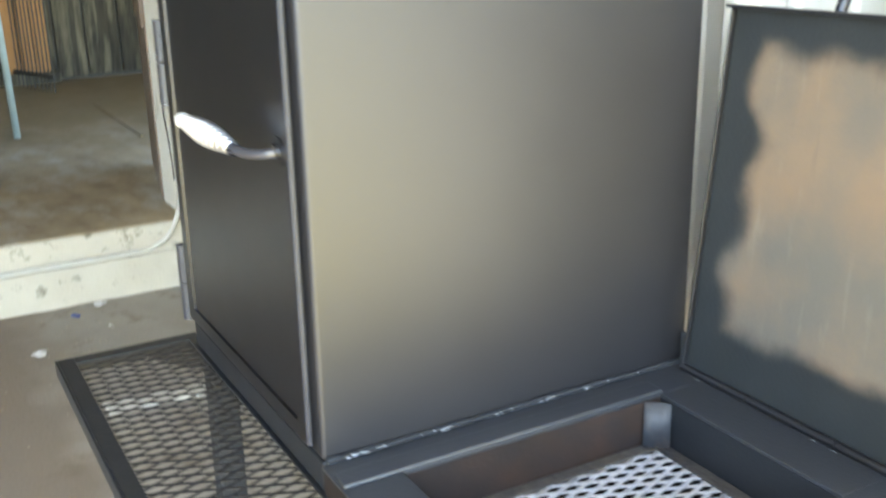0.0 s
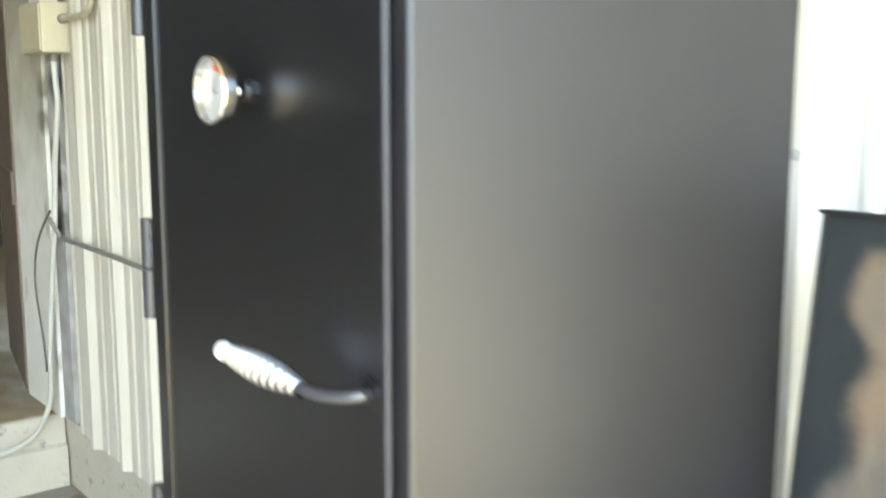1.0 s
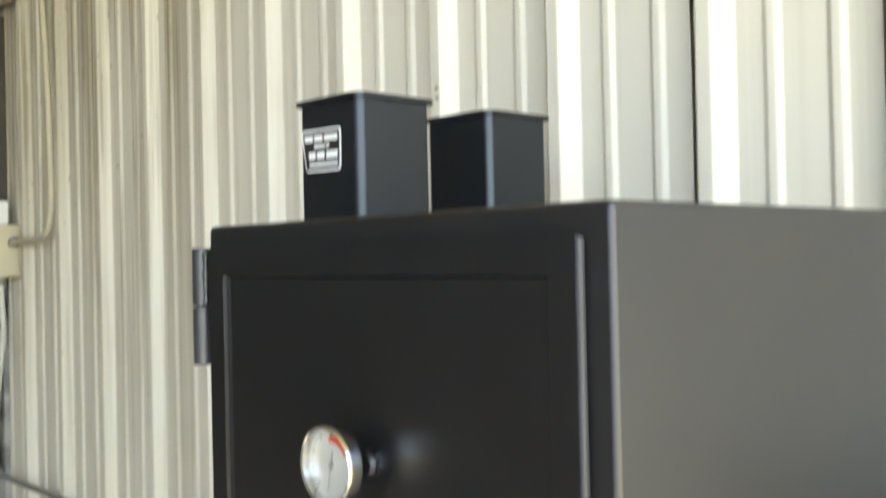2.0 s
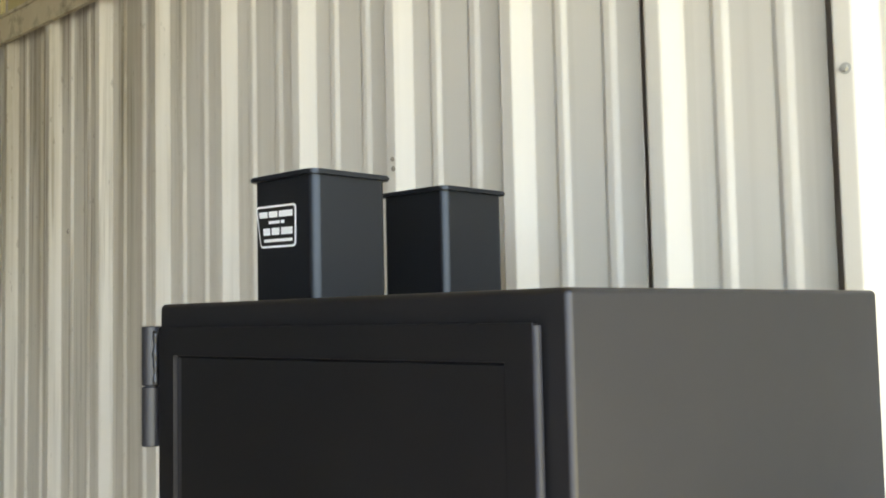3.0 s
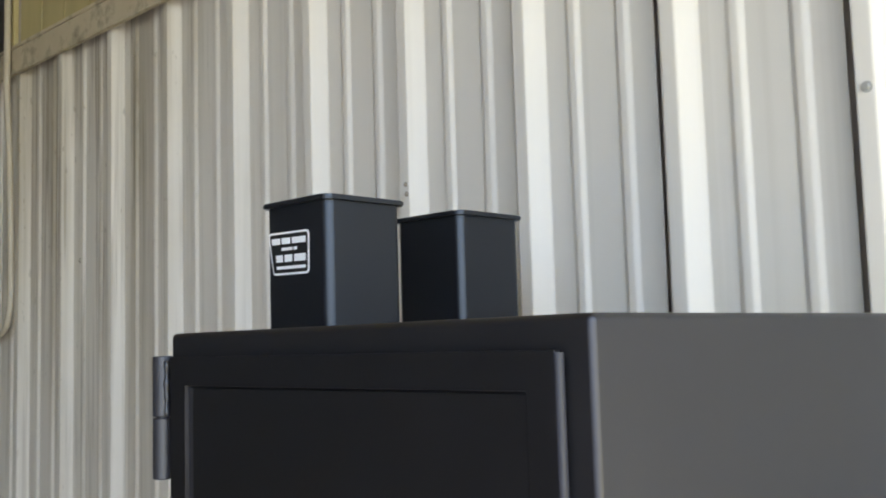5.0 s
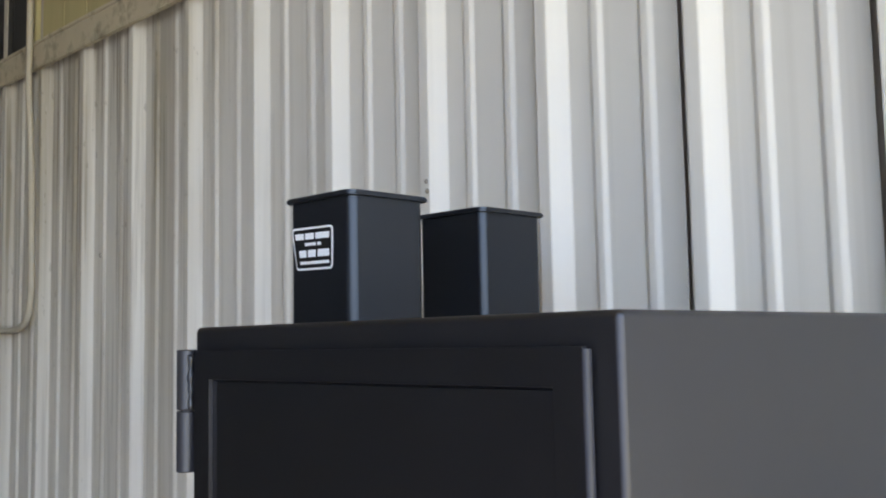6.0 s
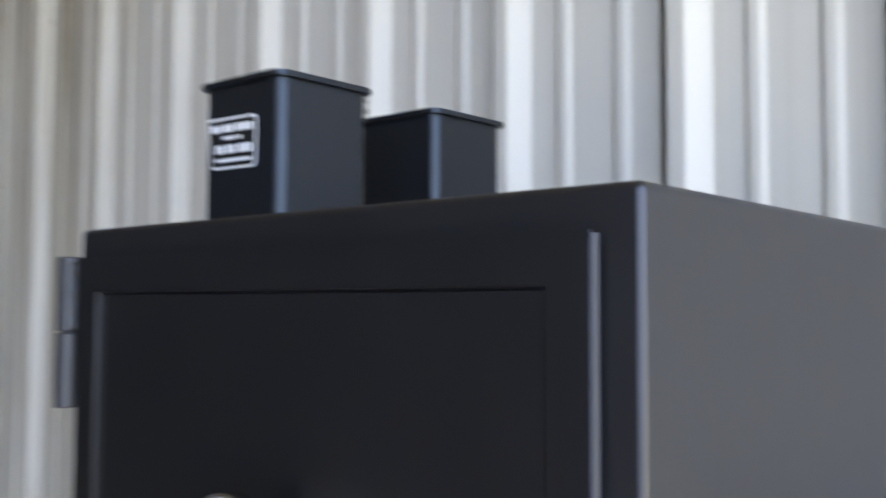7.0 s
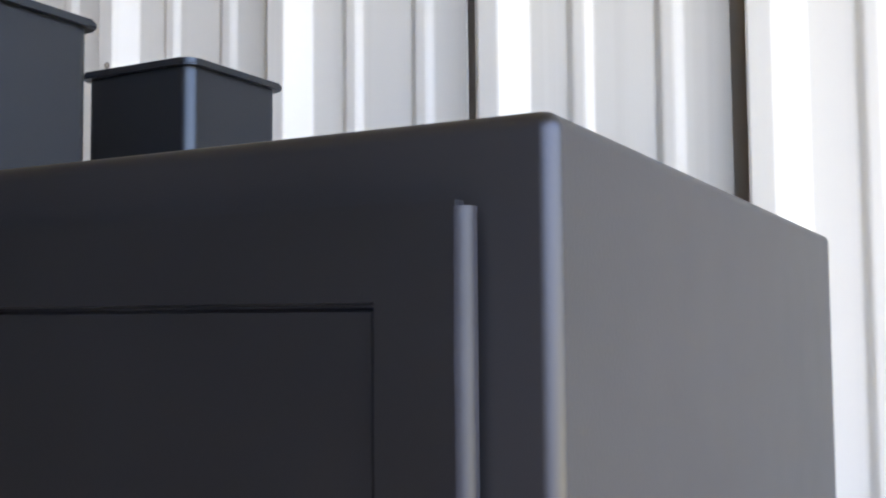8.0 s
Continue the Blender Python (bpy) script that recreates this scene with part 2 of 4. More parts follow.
def dark_marks(m, marks, colour):
    """Ragged dark smudges, each (x, y, z, radius)."""
    nt = m.node_tree
    b = nt.nodes["Principled BSDF"]
    tc = nt.nodes.new("ShaderNodeTexCoord")
    n = nt.nodes.new("ShaderNodeTexNoise")
    n.inputs["Scale"].default_value, n.inputs["Detail"].default_value = 22.0, 5
    nt.links.new(tc.outputs["Object"], n.inputs["Vector"])
    for x, y, z, radius in marks:
        far = nt.nodes.new("ShaderNodeVectorMath")
        far.operation = 'DISTANCE'
        far.inputs[1].default_value = (x, y, z)
        nt.links.new(tc.outputs["Object"], far.inputs[0])
        bent = nt.nodes.new("ShaderNodeMath")
        bent.operation = 'MULTIPLY_ADD'
        bent.inputs[1].default_value = radius
        nt.links.new(n.outputs["Fac"], bent.inputs[0])
        nt.links.new(far.outputs["Value"], bent.inputs[2])
        r = nt.nodes.new("ShaderNodeMapRange")
        r.inputs["From Min"].default_value, r.inputs["From Max"].default_value, r.inputs["To Max"].default_value = radius * 1.8, radius * 0.9, 0.92
        nt.links.new(bent.outputs[0], r.inputs["Value"])
        mx = nt.nodes.new("ShaderNodeMix")
        mx.data_type = 'RGBA'
        mx.inputs["B"].default_value = (*colour, 1)
        nt.links.new(b.inputs["Base Color"].links[0].from_socket, mx.inputs["A"])
        nt.links.new(r.outputs["Result"], mx.inputs["Factor"])
        nt.links.new(mx.outputs["Result"], b.inputs["Base Color"])


dark_marks(M_POST, ((-3.60, 0.775, 1.600, 0.060), (-3.61, 0.775, 1.470, 0.062)), (0.035, 0.032, 0.030))
# the post turns darker olive towards the top
tint_upwards(M_POST, 1.0, 1.9, (0.30, 0.27, 0.18), 0.85)
M_BROWN = material("red_brown_painted_board", (0.17, 0.127, 0.10), 0.6, second=(0.11, 0.082, 0.066), scale=5, stretch=(1, 1, 0.3), grain=0.2, grain_scale=60, spots=(0.26, 0.12, 0.06), spot_scale=2.5, spot_at=0.66)
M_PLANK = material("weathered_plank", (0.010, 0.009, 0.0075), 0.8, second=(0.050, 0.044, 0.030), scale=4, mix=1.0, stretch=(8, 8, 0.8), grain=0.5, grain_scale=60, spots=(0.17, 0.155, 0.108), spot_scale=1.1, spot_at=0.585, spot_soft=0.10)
M_WOOD = material("orange_wood", (0.34, 0.165, 0.05), 0.6, second=(0.16, 0.075, 0.025), scale=6, stretch=(4, 4, 0.5), grain=0.2, grain_scale=50)
M_ROOF = material("unseen_roof", (0.42, 0.395, 0.34), 0.6, second=(0.26, 0.24, 0.20), scale=4)
# brown stands in for the shaded sheet seen in the open laps
M_BACKING = material("lap_gap_shade", (0.50, 0.42, 0.32), 0.8, second=(0.38, 0.32, 0.25), scale=5)
M_RUST = material("rusty_screw", (0.26, 0.24, 0.21), 0.6, second=(0.34, 0.29, 0.23), scale=90)
M_DEBRIS = material("pale_grit", (0.34, 0.30, 0.24), 0.85, second=(0.18, 0.15, 0.11), scale=30)
M_SUN_STRIP = material("painted_sun_strip", (0.62, 0.61, 0.58), 0.85, second=(0.48, 0.46, 0.42), scale=9, grain=0.4, grain_scale=60)
M_BLUE = material("blue_plastic", (0.05, 0.08, 0.25), 0.5)
M_GROUND_SHADE = material("painted_ground_shade", (0.05, 0.043, 0.035), 0.6, second=(0.09, 0.075, 0.06), scale=6, grain=0.4, grain_scale=60)
# dark marks on the joint: black stains and the gap's shadow, painted in
M_JOINT = material("stained_shaded_joint", (0.46, 0.45, 0.43), 0.8, second=(0.26, 0.25, 0.24), scale=9, mix=0.8)
dark_marks(M_JOINT, ((-3.48, 0.792, 1.62, 0.075), (-3.52, 0.792, 1.34, 0.065), (-3.50, 0.792, 1.22, 0.05), (-3.53, 0.792, 1.04, 0.085), (-3.46, 0.792, 2.2, 0.3)), (0.022, 0.020, 0.022))
M_LINING = material("yellow_tan_lining", (0.46, 0.40, 0.19), 0.7, second=(0.34, 0.29, 0.14), scale=4, stretch=(3, 1, 0.4))
# tones of the added south wall, chosen for the door's reflections
M_REFLECT_LOW = material("brown_reflection_wall", (0.31, 0.258, 0.19), 0.7, second=(0.225, 0.187, 0.138), scale=5, stretch=(4, 4, 0.4))
M_REFLECT_HIGH = material("blue_grey_reflection_wall", (0.27, 0.295, 0.37), 0.6, second=(0.21, 0.23, 0.29), scale=3, stretch=(3, 3, 0.4))
M_PAPER = material("dirty_paper", (0.55, 0.54, 0.55), 0.7, second=(0.38, 0.36, 0.34), scale=40)
M_BOX = material("cream_enamel", (0.52, 0.465, 0.325), 0.5, second=(0.43, 0.385, 0.27), scale=10, grain=0.05, grain_scale=60)
M_GALV = material("painted_conduit", (0.44, 0.395, 0.30), 0.5, second=(0.34, 0.305, 0.235), scale=12)
M_PIPE = material("white_painted_pipe", (0.54, 0.53, 0.48), 0.5, second=(0.42, 0.41, 0.37), scale=12)
M_WHITE = material("white_plastic", (0.8, 0.8, 0.78), 0.4)
M_GREY = material("grey_enamel", (0.23, 0.225, 0.205), 0.5, second=(0.16, 0.16, 0.15), scale=10)
M_RUBBER = material("dark_cable_jacket", (0.11, 0.10, 0.09), 0.6)
M_DARK = material("dark_steel", (0.03, 0.03, 0.03), 0.6)
M_CHANNEL = material("sooty_brown_channel", (0.060, 0.052, 0.042), 0.7, second=(0.028, 0.024, 0.020), scale=8)
M_POLE = material("pale_blue_pole", (0.30, 0.37, 0.38), 0.45, second=(0.22, 0.27, 0.27), scale=9)
M_SCREW = material("zinc_screw", (0.45, 0.45, 0.43), 0.35, metal=0.3)


def lid_material():
    """Black paint with a large bare, rust-tinted patch in the middle of the pan."""
    m = material("black_paint_with_bare_patch", (0.013, 0.0155, 0.0175), 0.42, second=(0.022, 0.025, 0.028), scale=12, grain=0.15, grain_scale=150)
    nt = m.node_tree
    b = nt.nodes["Principled BSDF"]
    paint = b.inputs["Base Color"].links[0].from_socket
    tc = nt.nodes.new("ShaderNodeTexCoord")
    sep = nt.nodes.new("ShaderNodeSeparateXYZ")
    nt.links.new(tc.outputs["Object"], sep.inputs["Vector"])

    def math_node(op, a, c):
        n = nt.nodes.new("ShaderNodeMath")
        n.operation = op
        for i, v in enumerate((a, c)):
            if isinstance(v, (int, float)):
                n.inputs[i].default_value = v
            else:
                nt.links.new(v, n.inputs[i])
        return n.outputs[0]

    # the rubbed area's left border wanders with the height
    side = nt.nodes.new("ShaderNodeValToRGB")
    side.color_ramp.interpolation = 'B_SPLINE'
    stops = ((0.00, 0.06), (0.20, 0.070), (0.33, 0.026), (0.43, 0.082), (0.56, 0.044), (0.64, 0.100), (0.71, 0.088), (0.78, 0.036), (0.90, 0.085), (1.00, 0.09))
    for k, (p, v) in enumerate(stops):
        e = side.color_ramp.elements[k] if k < 2 else side.color_ramp.elements.new(p)
        e.position, e.color = p, (v, v, v, 1)
    nt.links.new(math_node('DIVIDE', sep.outputs["Z"], 0.57), side.inputs["Fac"])
    half = math_node('MULTIPLY', math_node('SUBTRACT', 0.43, side.outputs["Color"]), 0.5)
    mid = math_node('ADD', side.outputs["Color"], half)
    dx = math_node('ADD', math_node('DIVIDE', math_node('SUBTRACT', math_node('ABSOLUTE', math_node('SUBTRACT', sep.outputs["X"], mid), 0), half), 0.22), 1.0)
    dz = math_node('DIVIDE', math_node('ABSOLUTE', math_node('SUBTRACT', sep.outputs["Z"], 0.297), 0), 0.206)
    d = math_node('MAXIMUM', dx, dz)
    wob = nt.nodes.new("ShaderNodeTexNoise")
    wob.inputs["Scale"].default_value, wob.inputs["Detail"].default_value = 9.0, 5.0
    nt.links.new(tc.outputs["Object"], wob.inputs["Vector"])
    d = math_node('ADD', d, math_node('MULTIPLY', math_node('SUBTRACT', wob.outputs["Fac"], 0.5), 0.42))
    mask = nt.nodes.new("ShaderNodeMapRange")
    mask.interpolation_type = 'SMOOTHSTEP'
    mask.inputs["From Min"].default_value, mask.inputs["From Max"].default_value = 1.11, 0.89
    nt.links.new(d, mask.inputs["Value"])
    rust = nt.nodes.new("ShaderNodeTexNoise")
    rust.inputs["Scale"].default_value, rust.inputs["Detail"].default_value = 7, 7
    nt.links.new(tc.outputs["Object"], rust.inputs["Vector"])
    cr = nt.nodes.new("ShaderNodeValToRGB")
    cr.color_ramp.elements[0].position, cr.color_ramp.elements[0].color = 0.33, (0.095, 0.087, 0.077, 1)
    cr.color_ramp.elements[1].position, cr.color_ramp.elements[1].color = 0.66, (0.150, 0.112, 0.080, 1)
    scratch = nt.nodes.new("ShaderNodeTexNoise")
    smap = nt.nodes.new("ShaderNodeMapping")
    smap.inputs["Rotation"].default_value, smap.inputs["Scale"].default_value = (0, 0.6, 0), (5, 1, 2.2)
    scratch.inputs["Scale"].default_value, scratch.inputs["Detail"].default_value = 5.0, 5
    nt.links.new(tc.outputs["Object"], smap.inputs["Vector"])
    nt.links.new(smap.outputs["Vector"], scratch.inputs["Vector"])
    # browner towards the hot upper part, greyer and scratched below
    tone = math_node('ADD', rust.outputs["Fac"], math_node('MULTIPLY', math_node('SUBTRACT', sep.outputs["Z"], 0.33), 0.45))
    tone = math_node('ADD', tone, math_node('MULTIPLY', math_node('SUBTRACT', scratch.outputs["Fac"], 0.5), 0.22))
    nt.links.new(tone, cr.inputs["Fac"])
    bare = cr.outputs["Color"]
    # orange rust blotches, then pale scraped lines
    for size, stretch, turn, at, soft, colour, amount in ((8.0, (1, 1, 1), 0.0, 0.60, 0.12, (0.185, 0.118, 0.070), 0.45), (9.0, (6, 1, 0.9), 0.45, 0.66, 0.06, (0.20, 0.184, 0.162), 0.25), (11.0, (5, 1, 0.7), -0.7, 0.68, 0.06, (0.07, 0.062, 0.054), 0.35)):
        way = nt.nodes.new("ShaderNodeMapping")
        way.inputs["Rotation"].default_value, way.inputs["Scale"].default_value = (0, turn, 0), stretch
        nt.links.new(tc.outputs["Object"], way.inputs["Vector"])
        spot = nt.nodes.new("ShaderNodeTexNoise")
        spot.inputs["Scale"].default_value, spot.inputs["Detail"].default_value = size, 5
        nt.links.new(way.outputs["Vector"], spot.inputs["Vector"])
        r = nt.nodes.new("ShaderNodeMapRange")
        r.inputs["From Min"].default_value, r.inputs["From Max"].default_value, r.inputs["To Max"].default_value = at - soft, at + soft, amount
        nt.links.new(spot.outputs["Fac"], r.inputs["Value"])
        over = nt.nodes.new("ShaderNodeMix")
        over.data_type = 'RGBA'
        over.inputs["B"].default_value = (*colour, 1)
        nt.links.new(bare, over.inputs["A"])
        nt.links.new(r.outputs["Result"], over.inputs["Factor"])
        bare = over.outputs["Result"]
    mx = nt.nodes.new("ShaderNodeMix")
    mx.data_type = 'RGBA'
    nt.links.new(paint, mx.inputs["A"])
    nt.links.new(bare, mx.inputs["B"])
    nt.links.new(mask.outputs["Result"], mx.inputs["Factor"])
    nt.links.new(mx.outputs["Result"], b.inputs["Base Color"])
    return m


M_LID = lid_material()


def yard_material():
    """Concrete, darkened where unseen ground lies in shade, and dry yellowish dirt outside the roof."""
    m = material("worn_concrete_and_dry_dirt", (0.330, 0.305, 0.270), 0.85, second=(0.225, 0.203, 0.178), scale=5, grain=0.6, grain_scale=80, spots=(0.16, 0.13, 0.10), spot_scale=4.5, spot_at=0.63, spot_soft=0.08)
    nt = m.node_tree
    b = nt.nodes["Principled BSDF"]
    concrete = b.inputs["Base Color"].links[0].from_socket
    tc = nt.nodes.new("ShaderNodeTexCoord")
    sep = nt.nodes.new("ShaderNodeSeparateXYZ")
    nt.links.new(tc.outputs["Object"], sep.inputs["Vector"])
    # a rusty brown stain away from the wall
    warp = nt.nodes.new("ShaderNodeTexNoise")
    warp.inputs["Scale"].default_value, warp.inputs["Detail"].default_value = 3.5, 7
    nt.links.new(tc.outputs["Object"], warp.inputs["Vector"])
    bent = nt.nodes.new("ShaderNodeMath")
    bent.operation = 'MULTIPLY_ADD'
    bent.inputs[1].default_value = 0.5
    nt.links.new(warp.outputs["Fac"], bent.inputs[0])
    nt.links.new(sep.outputs["Y"], bent.inputs[2])
    stain = nt.nodes.new("ShaderNodeMapRange")
    stain.inputs["From Min"].default_value, stain.inputs["From Max"].default_value, stain.inputs["To Max"].default_value = 0.42, 0.12, 0.8
    nt.links.new(bent.outputs[0], stain.inputs["Value"])
    brown = nt.nodes.new("ShaderNodeMix")
    brown.data_type = 'RGBA'
    brown.inputs["B"].default_value = (0.175, 0.135, 0.098, 1)
    nt.links.new(concrete, brown.inputs["A"])
    nt.links.new(stain.outputs["Result"], brown.inputs["Factor"])
    concrete = brown.outputs["Result"]
    edge = nt.nodes.new("ShaderNodeMapRange")
    edge.inputs["From Min"].default_value, edge.inputs["From Max"].default_value = 0.9, 2.2
    nt.links.new(sep.outputs["X"], edge.inputs["Value"])
    dirt = nt.nodes.new("ShaderNodeTexNoise")
    dirt.inputs["Scale"].default_value, dirt.inputs["Detail"].default_value = 1.5, 8
    nt.links.new(tc.outputs["Object"], dirt.inputs["Vector"])
    cr = nt.nodes.new("ShaderNodeValToRGB")
    cr.color_ramp.elements[0].position, cr.color_ramp.elements[0].color = 0.35, (0.315, 0.248, 0.072, 1)
    cr.color_ramp.elements[1].position, cr.color_ramp.elements[1].color = 0.68, (0.55, 0.442, 0.148, 1)
    nt.links.new(dirt.outputs["Fac"], cr.inputs["Fac"])
    mx = nt.nodes.new("ShaderNodeMix")
    mx.data_type = 'RGBA'
    nt.links.new(cr.outputs["Color"], mx.inputs["B"])
    side = nt.nodes.new("ShaderNodeMapRange")
    side.inputs["From Min"].default_value, side.inputs["From Max"].default_value = -3.4, -1.6
    nt.links.new(sep.outputs["Y"], side.inputs["Value"])
    # unseen ground painted dark as if shaded, to dim edge reflections
    dark_ground = nt.nodes.new("ShaderNodeMix")
    dark_ground.data_type = 'RGBA'
    dark_ground.inputs["B"].default_value = (0.062, 0.064, 0.078, 1)
    dark_from = nt.nodes.new("ShaderNodeMapRange")
    dark_from.inputs["From Min"].default_value, dark_from.inputs["From Max"].default_value = 0.1, 0.7
    nt.links.new(sep.outputs["X"], dark_from.inputs["Value"])
    nt.links.new(concrete, dark_ground.inputs["A"])
    nt.links.new(dark_from.outputs["Result"], dark_ground.inputs["Factor"])
    nt.links.new(dark_ground.outputs["Result"], mx.inputs["A"])
    both = nt.nodes.new("ShaderNodeMath")
    both.operation = 'MULTIPLY'
    nt.links.new(edge.outputs["Result"], both.inputs[0])
    nt.links.new(side.outputs["Result"], both.inputs[1])
    nt.links.new(both.outputs[0], mx.inputs["Factor"])
    nt.links.new(mx.outputs["Result"], b.inputs["Base Color"])
    return m


M_YARD = yard_material()


# ---- mesh helpers ----
def part(name, bm, mat, parent=None, label="", smooth=False, at=None):
    me = bpy.data.meshes.new(name)
    bmesh.ops.recalc_face_normals(bm, faces=bm.faces)
    bm.to_mesh(me)
    bm.free()
    for m in (mat if isinstance(mat, (list, tuple)) else [mat]):
        me.materials.append(m)
    if smooth:
        for p in me.polygons:
            p.use_smooth = True
    ob = new(name, me)
    if at is not None:
        ob.matrix_world = at
    if parent is not None:
        ob.parent = parent
    return tagged(ob, label)


def thing(name, label, category, group="", kind="", at=(0, 0, 0)):
    ob = new(name)
    ob.empty_display_size = 0.05
    ob.location = at
    return tagged(ob, label, category, group, kind)


def box(bm, lo, hi, bevel=0.0, segs=2):
    lo, hi = Vector(lo), Vector(hi)
    r = bmesh.ops.create_cube(bm, size=1, matrix=Matrix.Translation((lo + hi) / 2) @ Matrix.Diagonal((*(hi - lo), 1)))
    if bevel:
        edges = list({e for v in r["verts"] for e in v.link_edges})
        bmesh.ops.bevel(bm, geom=edges, offset=bevel, segments=segs, profile=0.5, affect='EDGES')
    return bm


def boxes(*rows, bevel=0.0):
    bm = bmesh.new()
    for lo, hi in rows:
        box(bm, lo, hi, bevel)
    return bm


def tube(bm, pts, radius, sides=10, caps=True):
    """A round bar along a line of points; radius may be one number or one for each point."""
    pts = [Vector(p) for p in pts]
    radii = radius if isinstance(radius, (list, tuple)) else [radius] * len(pts)
    rings, up = [], None
    for i, p in enumerate(pts):
        d = (pts[min(i + 1, len(pts) - 1)] - pts[max(i - 1, 0)]).normalized()
        if up is None:
            up = d.orthogonal().normalized()
        up = (up - d * up.dot(d)).normalized()
        side = d.cross(up)
        rings.append([bm.verts.new(p + (up * math.cos(a) + side * math.sin(a)) * radii[i])
                      for a in (2 * math.pi * k / sides for k in range(sides))])
    for a, b in zip(rings, rings[1:]):
        for k in range(sides):
            bm.faces.new((a[k], a[(k + 1) % sides], b[(k + 1) % sides], b[k]))
    if caps:
        bm.faces.new(rings[0][::-1])
        bm.faces.new(rings[-1])
    return bm


def smooth_line(pts, steps=6):
    """A rounded line through the points (Catmull-Rom)."""
    p = [Vector(q) for q in pts]
    p = [p[0] * 2 - p[1]] + p + [p[-1] * 2 - p[-2]]
    out = []
    for i in range(1, len(p) - 2):
        for k in range(steps):
            t = k / steps
            out.append(0.5 * (2 * p[i] + (p[i + 1] - p[i - 1]) * t + (2 * p[i - 1] - 5 * p[i] + 4 * p[i + 1] - p[i + 2]) * t * t
                              + (3 * p[i] - p[i - 1] - 3 * p[i + 1] + p[i + 2]) * t ** 3))
    out.append(p[-2])
    return out


def rounded_prism(bm, x0, x1, y0, y1, z0, z1, r, segs=5):
    """An upright box with rounded vertical edges."""
    ring = []
    for cx, cy, a0 in ((x1 - r, y1 - r, 0), (x0 + r, y1 - r, 90), (x0 + r, y0 + r, 180), (x1 - r, y0 + r, 270)):
        for k in range(segs + 1):
            a = radians(a0 + 90 * k / segs)
            ring.append((cx + r * math.cos(a), cy + r * math.sin(a)))
    low = [bm.verts.new((x, y, z0)) for x, y in ring]
    high = [bm.verts.new((x, y, z1)) for x, y in ring]
    n = len(ring)
    for k in range(n):
        bm.faces.new((low[k], low[(k + 1) % n], high[(k + 1) % n], high[k]))
    bm.faces.new(low[::-1])
    bm.faces.new(high)
    return bm


def expanded_metal(bm, x0, x1, y0, y1, z, short, long, strand=0.0035, thick=0.003, lean=0.8, knot=0.0):
    """Diamond mesh: zigzag strands, the short pitch along x and the long one along y."""
    rows = int((x1 - x0) / (short / 2))
    cols = int((y1 - y0) / (long / 2))
    for i in range(rows):
        xa = x0 + short / 2 * (i + 0.5)
        for j in range(cols):
            ya, yb = y0 + (y1 - y0) * j / cols, y0 + (y1 - y0) * (j + 1) / cols
            s = 1 if (i + j) % 2 else -1
            a, b = Vector((xa - s * short / 4, ya, z)), Vector((xa + s * short / 4, yb, z))
            n = Vector((strand, 0, 0))
            tilt = Vector((0, 0, thick * lean))
            va = [bm.verts.new(q) for q in (a - n - tilt, a + n + tilt, b + n + tilt, b - n - tilt)]
            vb = [bm.verts.new(v.co - Vector((0, 0, thick))) for v in va]
            bm.faces.new(va)
            bm.faces.new(vb[::-1])
            for k in range(4):
                bm.faces.new((va[k], va[(k + 1) % 4], vb[(k + 1) % 4], vb[k]))
            if knot and s > 0:
                c = [bm.verts.new((b.x + dx, b.y + dy, z + dz)) for dz in (-thick * 1.3, thick * 0.5) for dx, dy in ((-knot * 0.3, -knot), (knot * 0.3, -knot), (knot * 0.3, knot), (-knot * 0.3, knot))]
                for q in ((0, 1, 5, 4), (1, 2, 6, 5), (2, 3, 7, 6), (3, 0, 4, 7), (4, 5, 6, 7), (3, 2, 1, 0)):
                    bm.faces.new([c[k] for k in q])
    return bm


# ---- ground, slab, walls ----
GROUND, SLAB = -0.156, 0.176
WALL = 0.812           # face of the siding's flats
CORNER = -3.66         # where the slab's edge meets the wall


def make_ground():
    bm = bmesh.new()
    xs = [-60, -12, -6, -4.5] + [-3.6 + 0.2 * i for i in range(25)] + [2.5, 5, 12, 60]
    ys = [-60, -12, -5] + [-3 + 0.25 * i for i in range(16)] + [2, 8, 60]
    grid = [[bm.verts.new((x, y, GROUND + (0.003 * noise.noise((x * 1.3, y * 1.3, 0)) if abs(x) < 5 and abs(y) < 4 else 0))) for y in ys] for x in xs]
    for a, b in zip(grid, grid[1:]):
        for k in range(len(ys) - 1):
            bm.faces.new((a[k], b[k], b[k + 1], a[k + 1]))
    ob = part("ground", bm, M_YARD, smooth=True)
    tagged(ob, "worn dusty grey-brown concrete ground with stains", "ground", kind="structure")


